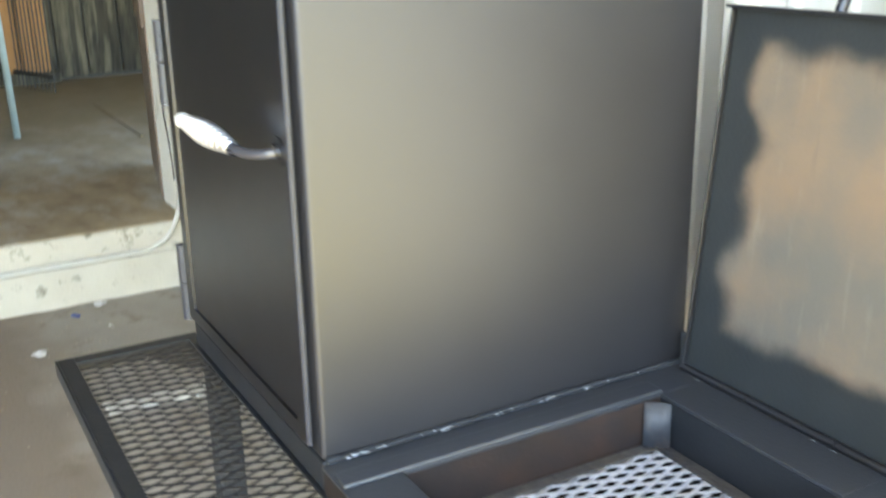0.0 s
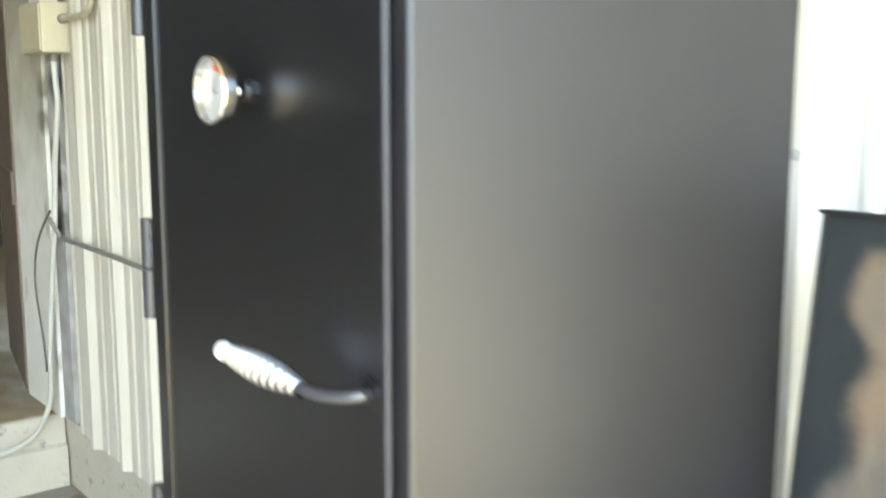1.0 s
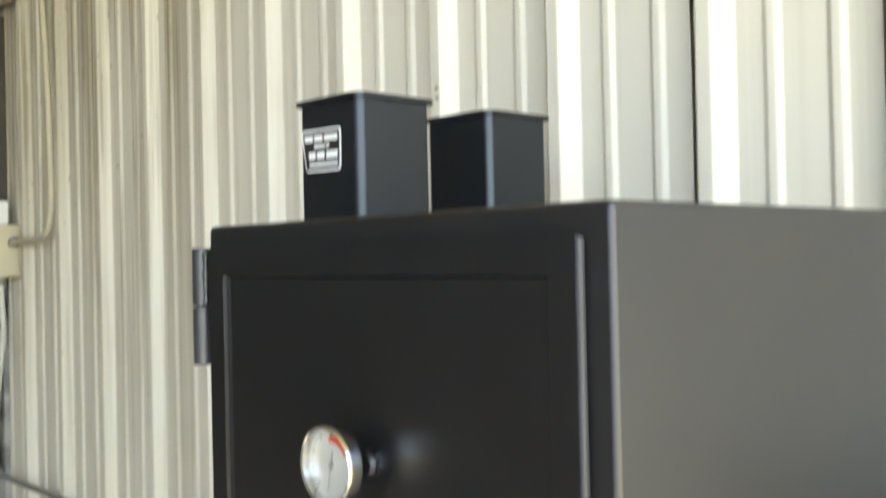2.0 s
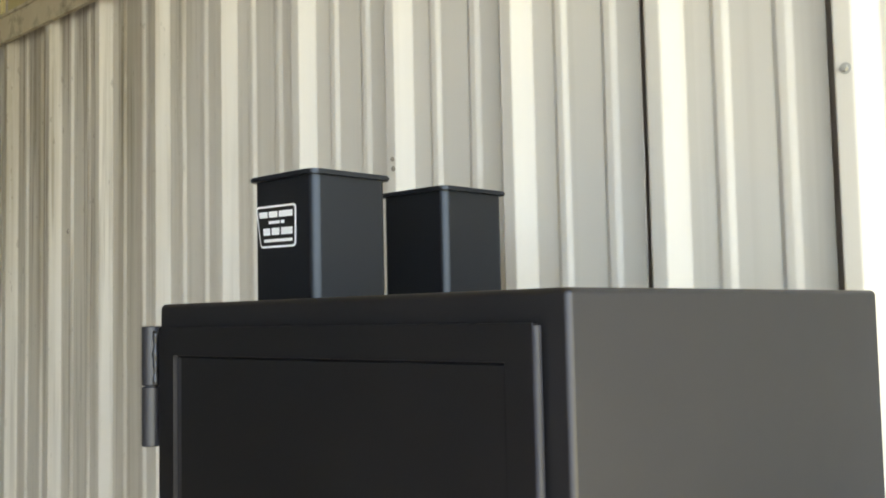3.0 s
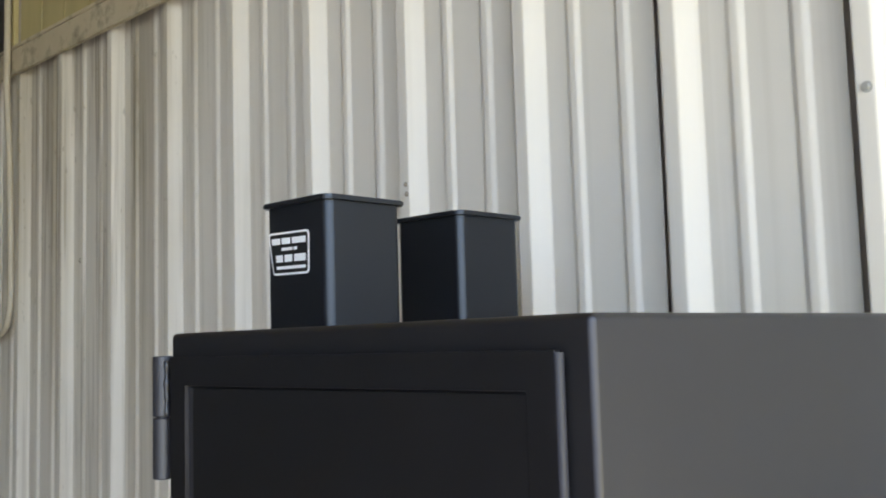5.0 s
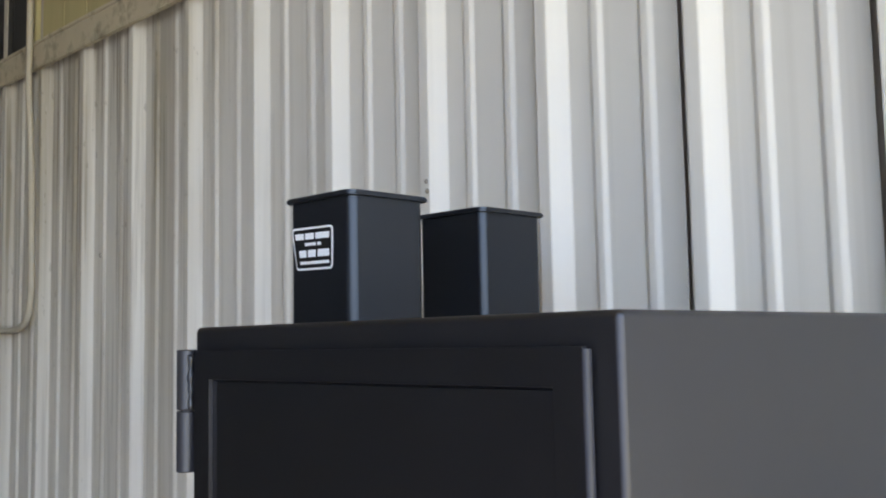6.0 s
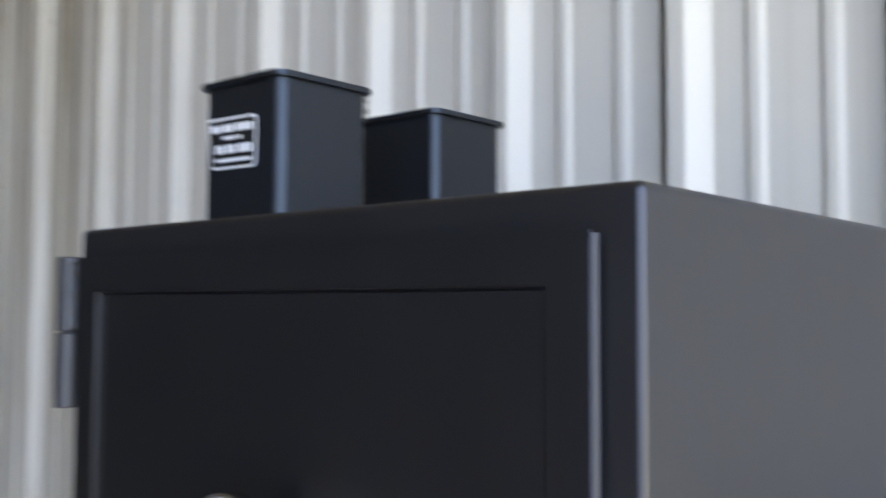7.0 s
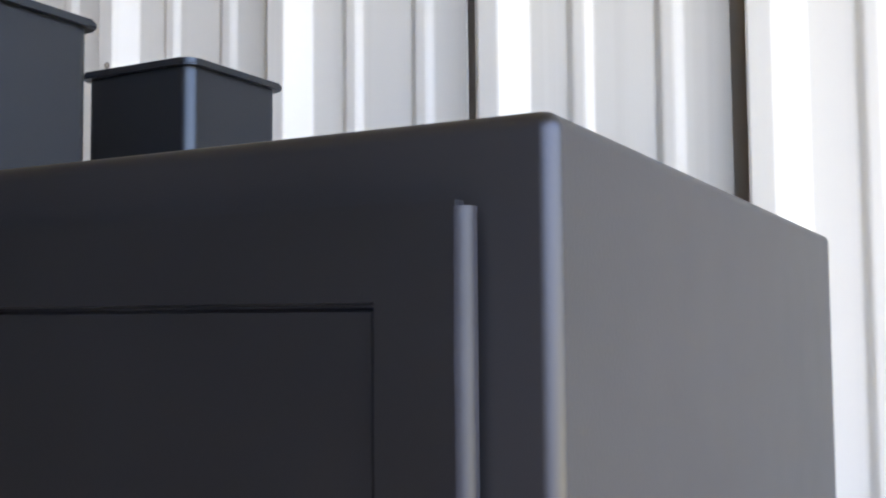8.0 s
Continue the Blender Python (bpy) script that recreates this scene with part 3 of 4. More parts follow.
def make_slab():
    bm = bmesh.new()
    box(bm, (-10.5, -4.0, GROUND - 0.1), (CORNER - 0.02, 3.4, SLAB), 0.012)
    ob = part("floor_slab", bm, M_SLAB)
    tagged(ob, "raised dusty brown concrete floor slab", "floor", kind="structure")
    bm = bmesh.new()
    rows = []
    for k in range(241):
        y = -4.0 + (WALL + 4.0) * k / 240
        chip = max(0.0, noise.noise((y * 9, 2.0, 0)) - 0.15) * 0.05 + 0.004 * abs(noise.noise((y * 31, 5, 0)))
        bow = 0.005 * noise.noise((y * 2.1, 8, 0))
        foot = 0.010 * noise.noise((y * 6, 1, 0))
        pts = ((CORNER - 0.02, GROUND - 0.05), (CORNER - 0.02, SLAB - 0.006), (CORNER - 0.010, SLAB - 0.010 - chip * 0.3), (CORNER - 0.003 + bow - chip * 0.5, SLAB - 0.020 - chip), (CORNER + bow, SLAB - 0.045 - chip),
               (CORNER + bow, SLAB - 0.135), (CORNER + 0.010 + foot * 0.4, SLAB - 0.140 + foot), (CORNER + 0.022 + foot, SLAB - 0.150 + foot), (CORNER + 0.024 + foot, GROUND - 0.05))
        rows.append([bm.verts.new((x, y, z)) for x, z in pts])
    for a, b in zip(rows, rows[1:]):
        for k in range(8):
            bm.faces.new((a[k], b[k], b[k + 1], a[k + 1]))
    bm.faces.new(rows[0])
    bm.faces.new(rows[-1][::-1])
    bmesh.ops.recalc_face_normals(bm, faces=bm.faces)
    ob = part("curb", bm, M_CURB)
    tagged(ob, "whitewashed concrete step edge, chipped and dirty", "curb", kind="structure")


RIB, PERIOD = -0.074, 0.314


def panel_profile(x0, x1, first_lap):
    """Points of a ribbed sheet from x0 to x1: tall ribs every PERIOD, two low ribs between them."""
    pts = []
    k0, k1 = math.floor((x0 - RIB) / PERIOD) - 1, math.ceil((x1 - RIB) / PERIOD) + 1
    for k in range(k0, k1 + 1):
        c = RIB + k * PERIOD
        pts += [(c - 0.042, 0), (c - 0.016, 0.030), (c + 0.011, 0.030), (c + 0.039, 0)]
        for f in (1, 2):
            m = c + f * PERIOD / 3 + 0.010
            pts += [(m - 0.028, 0), (m - 0.019, 0.0065), (m - 0.005, 0.0065), (m + 0.004, 0)]
    pts = [p for p in pts if x0 - 1e-6 <= p[0] <= x1 + 1e-6]
    return pts


def rounded_bends(pts, r=0.0028):
    """Replaces each corner of a folded sheet by a small bend."""
    out = [pts[0]]
    for a, b, c in zip(pts, pts[1:], pts[2:]):
        la, lc = math.hypot(a[0] - b[0], a[1] - b[1]), math.hypot(c[0] - b[0], c[1] - b[1])
        ra, rc = min(r, la * 0.42) / max(la, 1e-6), min(r, lc * 0.42) / max(lc, 1e-6)
        p = (b[0] + (a[0] - b[0]) * ra, b[1] + (a[1] - b[1]) * ra)
        q = (b[0] + (c[0] - b[0]) * rc, b[1] + (c[1] - b[1]) * rc)
        out += [p, ((p[0] + q[0]) / 4 + b[0] / 2, (p[1] + q[1]) / 4 + b[1] / 2), q]
    return out + [pts[-1]]


def make_siding():
    bm = boxes(((-3.95, WALL + 0.012, GROUND - 0.05), (1.45, WALL + 0.13, 0.15)), bevel=0.006)
    wall = part("wall_north", bm, M_CURB)
    tagged(wall, "wall of cream ribbed metal siding on a whitewashed concrete footing", "wall", kind="structure")
    bm = boxes(((-3.95, WALL + 0.045, 0.15), (1.45, WALL + 0.13, 4.2)))
    part("backing", bm, M_BACKING, wall)
    seams = [-3.43, RIB - 10 * PERIOD, RIB - 7 * PERIOD, RIB - 4 * PERIOD, RIB - PERIOD, RIB, RIB + 3 * PERIOD, 1.45]
    rng = random.Random(4)
    for i, (a, b) in enumerate(zip(seams, seams[1:])):
        lap = abs(a - RIB) < 1e-6
        prof = [p for p in panel_profile(a - 0.0165, b - 0.036, True)]
        lap2 = abs(a - RIB + PERIOD) < 1e-6
        if i:
            prof = ([(a - 0.0165, 0.022)] if lap else [(a - 0.0225, 0.021)] if lap2 else [(a - 0.025, 0.018)]) + prof
        prof.append((b - 0.040 if abs(b - RIB) < 1e-6 else b - 0.052 if abs(b - RIB + PERIOD) < 1e-6 else b - 0.028, 0))
        prof = rounded_bends(prof)
        fwd = 0.004 * (i % 2) + (0.008 if lap else 0.003 if lap2 else 0)
        low = 0.145 + rng.uniform(-0.006, 0.006)
        zs = [low] + [low + 0.16 * k for k in range(1, 25)]
        bm = bmesh.new()
        rows = []
        for z in zs:
            row = []
            for x, h in prof:
                w = 0.0016 * noise.noise((x * 3.1, z * 0.9, i * 7.0)) + 0.0008 * noise.noise((x * 17, z * 2.5, i))
                row.append(bm.verts.new((x + 0.0010 * noise.noise((x * 5, z * 1.4, 3)), WALL - h - fwd + w, z)))
            rows.append(row)
        for r0, r1 in zip(rows, rows[1:]):
            for k in range(len(prof) - 1):
                bm.faces.new((r0[k], r0[k + 1], r1[k + 1], r1[k]))
        old = b < -0.6
        p = part("siding_panel", bm, M_SIDING, wall,
                 "grimy cream ribbed metal sheet" if old else "off-white ribbed metal sheet")
        sol = p.modifiers.new("thickness", 'SOLIDIFY')
        sol.thickness, sol.offset = 0.0012, -1
    # fixing screws
    for x, z in [(RIB, 2.137), (RIB, 1.482), (RIB, 0.83)]:
        bm = bmesh.new()
        y = WALL - 0.030 - 0.012
        tube(bm, [(0, 0, 0), (0, -0.002, 0)], 0.0085, 14)
        tube(bm, [(0, -0.002, 0), (0, -0.0075, 0)], 0.0048, 6)
        part("screw", bm, M_SCREW, wall, "zinc hex screw with washer", at=Matrix.Translation((x, y, z)))
    for x, z, r in ((-1.990, 2.111, 0.009), (-2.500, 2.085, 0.008), (-1.013, 2.124, 0.0052), (-1.011, 2.104, 0.0058)):
        k = round((x - RIB) / PERIOD)
        on_rib = abs(x - RIB - k * PERIOD) < 0.016
        bm = tube(bmesh.new(), [(0, 0.006, 0), (0, -0.003, 0)], r, 10)
        tube(bm, [(0, -0.003, 0), (0, -0.006, 0)], r * 0.55, 6)
        part("screw", bm, M_RUST, wall, "rusty sheet screw", at=Matrix.Translation((x, WALL - (0.032 if on_rib else 0.004), z)))
    # strip between the sheets and the white post, painted dark for the gap's shadow
    part("gap_shade_strip", boxes(((-3.584, 0.792, 0.18), (-3.452, WALL + 0.03, 2.75))), M_JOINT, wall, "grey joint strip with black stains and painted gap shade beside the post")
    # above the rail: dark boards, a cream stud, then a boarded tan lining
    part("upper_boards", boxes(*[((-3.95 + 0.16 * k, WALL - 0.030, 2.852), (-3.80 + 0.16 * k, WALL - 0.022 + 0.003 * (k % 2), 3.745)) for k in range(6)]), M_DARK, wall, "dark boards above the rail")
    part("stud", boxes(((-2.985, WALL - 0.050, 2.852), (-2.905, WALL - 0.02, 3.745)), bevel=0.003), M_LINING, wall, "cream stud above the rail")
    for k in range(9):
        part("lining_board", boxes(((-2.862 + 0.165 * k, WALL - 0.045, 2.852), (-2.702 + 0.165 * k, WALL - 0.037 - 0.002 * (k % 2), 3.745)), bevel=0.002), M_LINING, wall, "dusty yellow-tan lining board")
    part("upper_lining", boxes(((-1.375, WALL - 0.045, 2.852), (1.45, WALL - 0.038, 3.745))), M_LINING, wall, "dusty yellow-tan lining above the rail")
    # head rail along the top of the sheets on the left
    bm = boxes(((-3.95, WALL - 0.048, 2.757), (1.45, WALL - 0.036, 2.838)), ((-3.95, WALL - 0.052, 2.838), (1.45, WALL - 0.036, 2.850)), ((-3.95, WALL - 0.051, 2.750), (1.45, WALL - 0.036, 2.757)), bevel=0.003)
    part("head_rail", bm, M_GIRT, wall, "dusty cream steel rail fixed across the siding")


def make_room():
    # red-brown door leaf folded back past the siding's end
    bm = box(bmesh.new(), (-0.92, 0.0, 0.02), (0, 0.05, 3.0), 0.006)
    box(bm, (-0.92, -0.012, 0.9), (0, 0, 1.05), 0.004)
    ob = part("door_1", bm, M_BROWN, at=Matrix.Translation((-4.045, 0.765, SLAB)) @ Matrix.Rotation(radians(-11), 4, 'Z'))
    tagged(ob, "dark red-brown painted door leaf standing open", "door", kind="structure")
    # plank wall at the back
    bm = boxes(((-9.3, -4.0, SLAB - 0.05), (-9.15, 3.4, 3.6)))
    wall = part("wall_west", bm, M_DARK)
    tagged(wall, "back wall of dark weathered vertical planks", "wall", kind="structure")
    rng = random.Random(7)
    y = -2.2
    while y < 3.2:
        w = rng.uniform(0.28, 0.34)
        bm = boxes(((-9.15, y, SLAB + 0.03 + rng.uniform(0, 0.03)), (-9.10 + rng.uniform(-0.008, 0.008), y + w - 0.022, 3.55)), bevel=0.006)
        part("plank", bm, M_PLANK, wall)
        y += w
    bm = boxes(((-9.3, 3.2, SLAB), (-5.5, 3.4, 3.6)))
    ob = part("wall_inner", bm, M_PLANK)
    tagged(ob, "dark plank wall of the open room", "wall", kind="structure")
    # unseen open-sided roof added to block the sun, closed on the side behind
    bm = boxes(((-12.0, -3.7, 3.75), (2.6, 3.4, 3.85)))
    ob = part("ceiling", bm, M_ROOF)
    tagged(ob, "added unseen roof that shades the slab and the yard", "ceiling", kind="structure")
    # invented wall out of view: gives the door something to reflect, closes off light
    bm = boxes(((-12, -3.8, GROUND), (0.8, -3.7, 1.25)))
    ob = part("unseen_wall_south", bm, M_REFLECT_LOW)
    tagged(ob, "added unseen wall, brown below and blue-grey above, for the door's reflections", "wall", kind="structure")
    part("upper_reflection_wall", boxes(((-12, -3.8, 1.25), (0.8, -3.72, 3.75))), M_REFLECT_HIGH, ob, "blue-grey upper part of the added unseen wall")
    bm = boxes(((-7.5, 1.09, SLAB), (-5.88, 1.11, SLAB + 0.010)), bevel=0.003)
    ob = part("threshold", bm, M_SLAB)
    tagged(ob, "worn low concrete threshold strip on the slab", "threshold", kind="structure")


make_ground()
make_slab()
make_siding()
make_room()


# ---- the smoker ----
W, D, TOP, BOT = 0.61, 0.644, 1.82, 0.848


def make_smoker():
    sm = thing("smoker", "satin-black steel cabinet smoker with side firebox, lid open", "smoker", at=(0, 0, GROUND))

    def piece(name, bm, mat, parent=None, label="", smooth=False):
        bmesh.ops.translate(bm, verts=bm.verts, vec=(0, 0, -GROUND))
        return part(name, bm, mat, parent or sm, label, smooth)

    def auto_smooth(ob, angle=35, flat_faces=True):
        for p in ob.data.polygons:
            p.use_smooth = True
        ob.data.set_sharp_from_angle(angle=radians(angle))
        if flat_faces:
            flat = ob.modifiers.new("flat faces stay flat", 'WEIGHTED_NORMAL')
            flat.weight, flat.keep_sharp = 100, True
        return ob

    # cabinet shell
    bm = box(bmesh.new(), (-W, 0, BOT), (0, D, TOP), 0.0065, 5)
    auto_smooth(piece("cabinet", bm, M_SHELL, label="satin black sheet-steel cabinet with rounded edges"), 50)

    # door: border bars round a recessed panel
    x0, x1, z0, z1 = -0.595, -0.0265, 0.861, 1.792
    a0, a1, b0, b1 = -0.563, -0.060, 0.886, 1.760
    bm = bmesh.new()
    yo, yi, yb = -0.0100, -0.0070, -0.0005

    def rect(xa, xb, za, zb, y):
        return [bm.verts.new(p) for p in ((xa, y, za), (xb, y, za), (xb, y, zb), (xa, y, zb))]

    rings = [rect(x0, x1 - 0.006, z0, z1, yb), rect(x0, x1 - 0.0034, z0, z1, -0.0042), rect(x0, x1 - 0.0034, z0, z1, yo + 0.0008), rect(x0 + 0.0008, x1 - 0.0036, z0 + 0.0008, z1, yo),
             rect(a0, a1, b0, b1, yo), rect(a0 + 0.0008, a1 - 0.0005, b0 + 0.0005, b1 - 0.0005, yi + 0.0018),
             rect(a0 + 0.0020, a1 - 0.0015, b0 + 0.0016, b1 - 0.0016, yi + 0.0018), rect(a0 + 0.0125, a1 - 0.0030, b0 + 0.0030, b1 - 0.0030, yi)]
    for r0, r1 in zip(rings, rings[1:]):
        for k in range(4):
            bm.faces.new((r0[k], r0[(k + 1) % 4], r1[(k + 1) % 4], r1[k]))
    bm.faces.new(rings[-1])
    door = piece("door", bm, M_BLACK, label="closed black door with a recessed panel")
    # the door's closing edge, ground uneven by hand
    bm = bmesh.new()
    n = 44
    edge = []
    for k in range(n + 1):
        z = z0 + 0.002 + (z1 - z0 - 0.004) * k / n
        w = 0.0016 * noise.noise((z * 11, 0.3, 0)) + 0.0006 * noise.noise((z * 37, 4, 0))
        r = 0.0028 + 0.0020 * min(max((z - 1.42) / 0.25, 0), 1) + 0.4 * w   # ground rounder towards the top
        row = [(x1 + 0.0012, -0.0040)] + [(x1 + 0.0012 - r + r * math.cos(radians(a)), yo - 0.0004 + r - r * math.sin(radians(a))) for a in (0, 18, 36, 54, 72, 90)]
        edge.append([bm.verts.new((x, y, z)) for x, y in row + [(x1 - 0.0041 - 0.5 * w, yo - 0.0004), (x1 - 0.0041 - 0.5 * w, yo + 0.0006)]])
    for p, q in zip(edge, edge[1:]):
        for k in range(8):
            bm.faces.new((p[k], p[k + 1], q[k + 1], q[k]))
    bm.faces.new(edge[0])
    bm.faces.new(edge[-1])
    auto_smooth(piece("door_edge", bm, M_EDGE, door, "hand-ground closing edge, sky highlight put into its tone"), 40, False)

    # barrel hinges
    for zl, zh in ((1.651, 1.794), (1.249, 1.394), (0.849, 0.994)):
        zm = (zl + zh) / 2
        hx, hr = -0.6190, 0.0118
        bm = bmesh.new()
        for za, zb in ((zl, zm - 0.0008), (zm + 0.0008, zh)):
            tube(bm, [(hx, -0.005, za), (hx, -0.005, za + 0.0012), (hx, -0.005, zb - 0.0012), (hx, -0.005, zb)], [hr - 0.0012, hr, hr, hr - 0.0012], 24)
        tube(bm, [(hx, -0.005, zm - 0.003), (hx, -0.005, zm + 0.003)], 0.008, 12)
        h = auto_smooth(piece("hinge", bm, M_HINGE, label="black steel barrel hinge"))
        for za, zb in ((zm + 0.002, zh - 0.006),):
            q = [(-0.6062 + 0.0012 * noise.noise((k * 0.9, zl * 9, 3)), -0.0075, za + (zb - za) * k / 16) for k in range(17)]
            bm = tube(bmesh.new(), q, [0.0032 + 0.0022 * noise.noise((p[2] * 90, 5, 0)) for p in q], 8)
            piece("weld", bm, M_BLACK_ROUGH, h, "rough painted weld", True)

    # thermometer
    tx, tz, ty, bx = -0.315, 1.5735, -0.0485, -0.2935
    th = piece("thermometer", tube(bmesh.new(), [(bx, yi, tz), (tx, ty + 0.0150, tz)], 0.0068, 16), M_GRIP, label="round steel dial thermometer with white face", smooth=True)
    bm = tube(bmesh.new(), [(bx, yi, tz), (bx, yi - 0.007, tz)], 0.0150, 6)
    for k in range(3):
        tube(bm, [(bx, yi - 0.007 - 0.0022 * k, tz), (bx, yi - 0.0080 - 0.0022 * k, tz), (bx, yi - 0.0092 - 0.0022 * k, tz)], [0.0115, 0.0128, 0.0115], 18)
    piece("collar", bm, M_BLACK, th, "black threaded collar")
    prof = [(r * 0.965, y) for r, y in ((0.008, 0.0165), (0.034, 0.0162), (0.0386, 0.0150), (0.0398, 0.0125), (0.0398, 0.003), (0.0420, 0.0010), (0.0420, -0.002), (0.0405, -0.0040), (0.0385, -0.003), (0.0383, 0.0075))]
    bm = bmesh.new()
    n = 36
    rr = [[bm.verts.new((tx + r * math.cos(2 * math.pi * k / n), ty + y, tz + r * math.sin(2 * math.pi * k / n))) for k in range(n)] for r, y in prof]
    for p, q in zip(rr, rr[1:]):
        for k in range(n):
            bm.faces.new((p[k], p[(k + 1) % n], q[(k + 1) % n], q[k]))
    bm.faces.new(rr[0])
    auto_smooth(piece("bezel", bm, M_CHROME, th, "polished steel bezel"), 40)
    bm = tube(bmesh.new(), [(tx, ty + 0.009, tz), (tx, ty + 0.0065, tz)], 0.0372, 36)
    piece("dial_face", bm, M_DIALFACE, th, "white printed dial")
    bm = bmesh.new()
    for a0_, a1_ in ((24, 100),):
        for k in range(8):
            a, b = radians(a0_ + (a1_ - a0_) * k / 8), radians(a0_ + (a1_ - a0_) * (k + 1) / 8)
            vs = [bm.verts.new((tx + r * math.cos(t), ty + 0.0059, tz + r * math.sin(t))) for r, t in ((0.0225, a), (0.0290, a), (0.0290, b), (0.0225, b))]
            bm.faces.new(vs)
    piece("red_zone", bm, M_RED, th, "red arc on the scale")
    bm = bmesh.new()
    for k in range(41):
        a = radians(225 - 270 * k / 40)
        r0 = 0.0315 if k % 5 else 0.0285
        c, s = math.cos(a), math.sin(a)
        w = 0.0004 if k % 5 else 0.0007
        vs = [bm.verts.new((tx + r * c - e * s, ty + 0.0057, tz + r * s + e * c)) for r, e in ((r0, -w), (0.0350, -w), (0.0350, w), (r0, w))]
        bm.faces.new(vs)
    piece("scale_marks", bm, M_INK, th)
    bm = bmesh.new()
    a = radians(258)
    c, s = math.cos(a), math.sin(a)
    bm.faces.new([bm.verts.new((tx + r * c - e * s, ty + 0.0044, tz + r * s + e * c)) for r, e in ((-0.014, -0.0011), (0.030, -0.0003), (0.030, 0.0003), (-0.014, 0.0011))])
    tube(bm, [(tx, ty + 0.006, tz), (tx, ty + 0.0035, tz)], 0.003, 12)
    piece("needle", bm, M_GREY, th)

    # lever handle with a coiled grip
    pivot = Vector((-0.058, 0, 1.268))
    line = smooth_line([pivot + Vector((0, -0.008, 0)), pivot + Vector((-0.003, -0.022, -0.002)), (-0.080, -0.034, 1.263), (-0.112, -0.045, 1.2625), (-0.180, -0.0640, 1.2755), (-0.236, -0.080, 1.287)])
    hd = piece("handle", tube(bmesh.new(), line, 0.0070, 14), M_LEVER, label="door lever with a polished coiled-wire grip", smooth=True)
    bm = tube(bmesh.new(), [pivot + Vector((0, -0.0095, 0)), pivot + Vector((0, -0.0120, 0))], 0.0190, 24)
    tube(bm, [pivot + Vector((0, -0.0120, 0)), pivot + Vector((0, -0.0175, -0.001))], 0.0112, 18)
    auto_smooth(piece("washer", bm, M_BLACK, hd, "black steel washer at the lever's pivot"))
    inner, outer = Vector((-0.129, -0.0495, 1.2650)), Vector((-0.234, -0.0795, 1.2868))
    along = (outer - inner).normalized()
    across = along.cross(Vector((0, 0, 1))).normalized()
    rise = across.cross(along)
    turns, per = 10, 18
    pts = []
    for k in range(turns * per + 1):
        f = k / (turns * per)
        r = 0.0058 + 0.0084 * math.sin(math.pi * (0.04 + 0.90 * f)) ** 1.1
        a = 2 * math.pi * k / per
        pts.append(inner.lerp(outer, f) + across * (r * math.cos(a)) + rise * (r * math.sin(a)))
    piece("coiled_grip", tube(bmesh.new(), pts, 0.0041, 8), M_GRIP, hd, "bright coiled spring-wire grip", True)
    bm = tube(bmesh.new(), [outer - along * 0.007, outer - along * 0.003, outer + along * 0.001, outer + along * 0.005, outer + along * 0.009, outer + along * 0.0115], [0.0090, 0.0112, 0.0116, 0.0116, 0.0100, 0.0060], 20)
    piece("ferrule", bm, M_CAP, hd, "steel end cap", True)
    bm = tube(bmesh.new(), [inner + along * 0.002, inner - along * 0.003, inner - along * 0.006], [0.0085, 0.0098, 0.0106], 20, caps=False)
    auto_smooth(piece("ferrule", bm, M_LEVER, hd, "flared steel collar"))

    # exhaust stacks
    for i, (xa, xb, ya, yb_, cz) in enumerate(((-0.6205, -0.4940, 0.1460, 0.2705, 1.9868), (-0.6280, -0.4990, 0.3870, 0.5150, 1.9850))):
        bm = rounded_prism(bmesh.new(), xa, xb, ya, yb_, TOP - 0.002, cz - 0.006, 0.0125, 7)
        st = auto_smooth(piece("chimney", bm, M_STACK, label="square black exhaust chimney with a flat cap"))
        bm = rounded_prism(bmesh.new(), xa - 0.0045, xb + 0.0065, ya - 0.0065, yb_ + 0.0060, cz - 0.007, cz - 0.001, 0.012, 6)
        bmesh.ops.bevel(bm, geom=[e for e in bm.edges if abs(e.verts[0].co.z - e.verts[1].co.z) < 1e-6], offset=0.0014, segments=2, affect='EDGES')
        auto_smooth(piece("cap", bm, M_STACK, st, "flat black cap plate"))
        q = [(xa + 0.012 + (xb - xa - 0.024) * k / 14, ya - 0.0005, TOP + 0.0012) for k in range(15)] + [(xb + 0.0005, ya + 0.012 + (yb_ - ya - 0.024) * k / 14, TOP + 0.0012) for k in range(15)]
        bm = tube(bmesh.new(), q, [0.0022 + 0.0012 * noise.noise((p[0] * 70, p[1] * 70, 0)) for p in q], 7)
        piece("foot_weld", bm, M_BLACK, st, smooth=True)
        if i == 0:
            ys = ya - 0.0004
            tilt = Matrix.Translation((-0.5715, ys, 1.919)) @ Matrix.Rotation(radians(1.0), 4, 'Y')

            def slab2(bm, u0, u1, v0, v1, y0, y1, r=0.0):
                b2 = bmesh.new()
                rounded_prism(b2, u0, u1, v0, v1, y0, y1, max(r, 0.0004), 4)
                turn = tilt @ Matrix(((1, 0, 0, 0), (0, 0, -1, 0), (0, 1, 0, 0), (0, 0, 0, 1)))
                for v in b2.verts:
                    if v.co.x < 0:
                        v.co.x *= 1 - 0.27 * (0.0275 - v.co.y) / 0.055
                bmesh.ops.transform(b2, matrix=turn, verts=b2.verts)
                me = bpy.data.meshes.new("t")
                b2.to_mesh(me)
                b2.free()
                bm.from_mesh(me)
                bpy.data.meshes.remove(me)

            bm = bmesh.new()
            slab2(bm, -0.0425, 0.0425, -0.0275, 0.0275, 0, 0.0005, 0.006)
            piece("sticker", bm, M_LABELWHITE, st, "black maker's label with white border and white print")
            bm = bmesh.new()
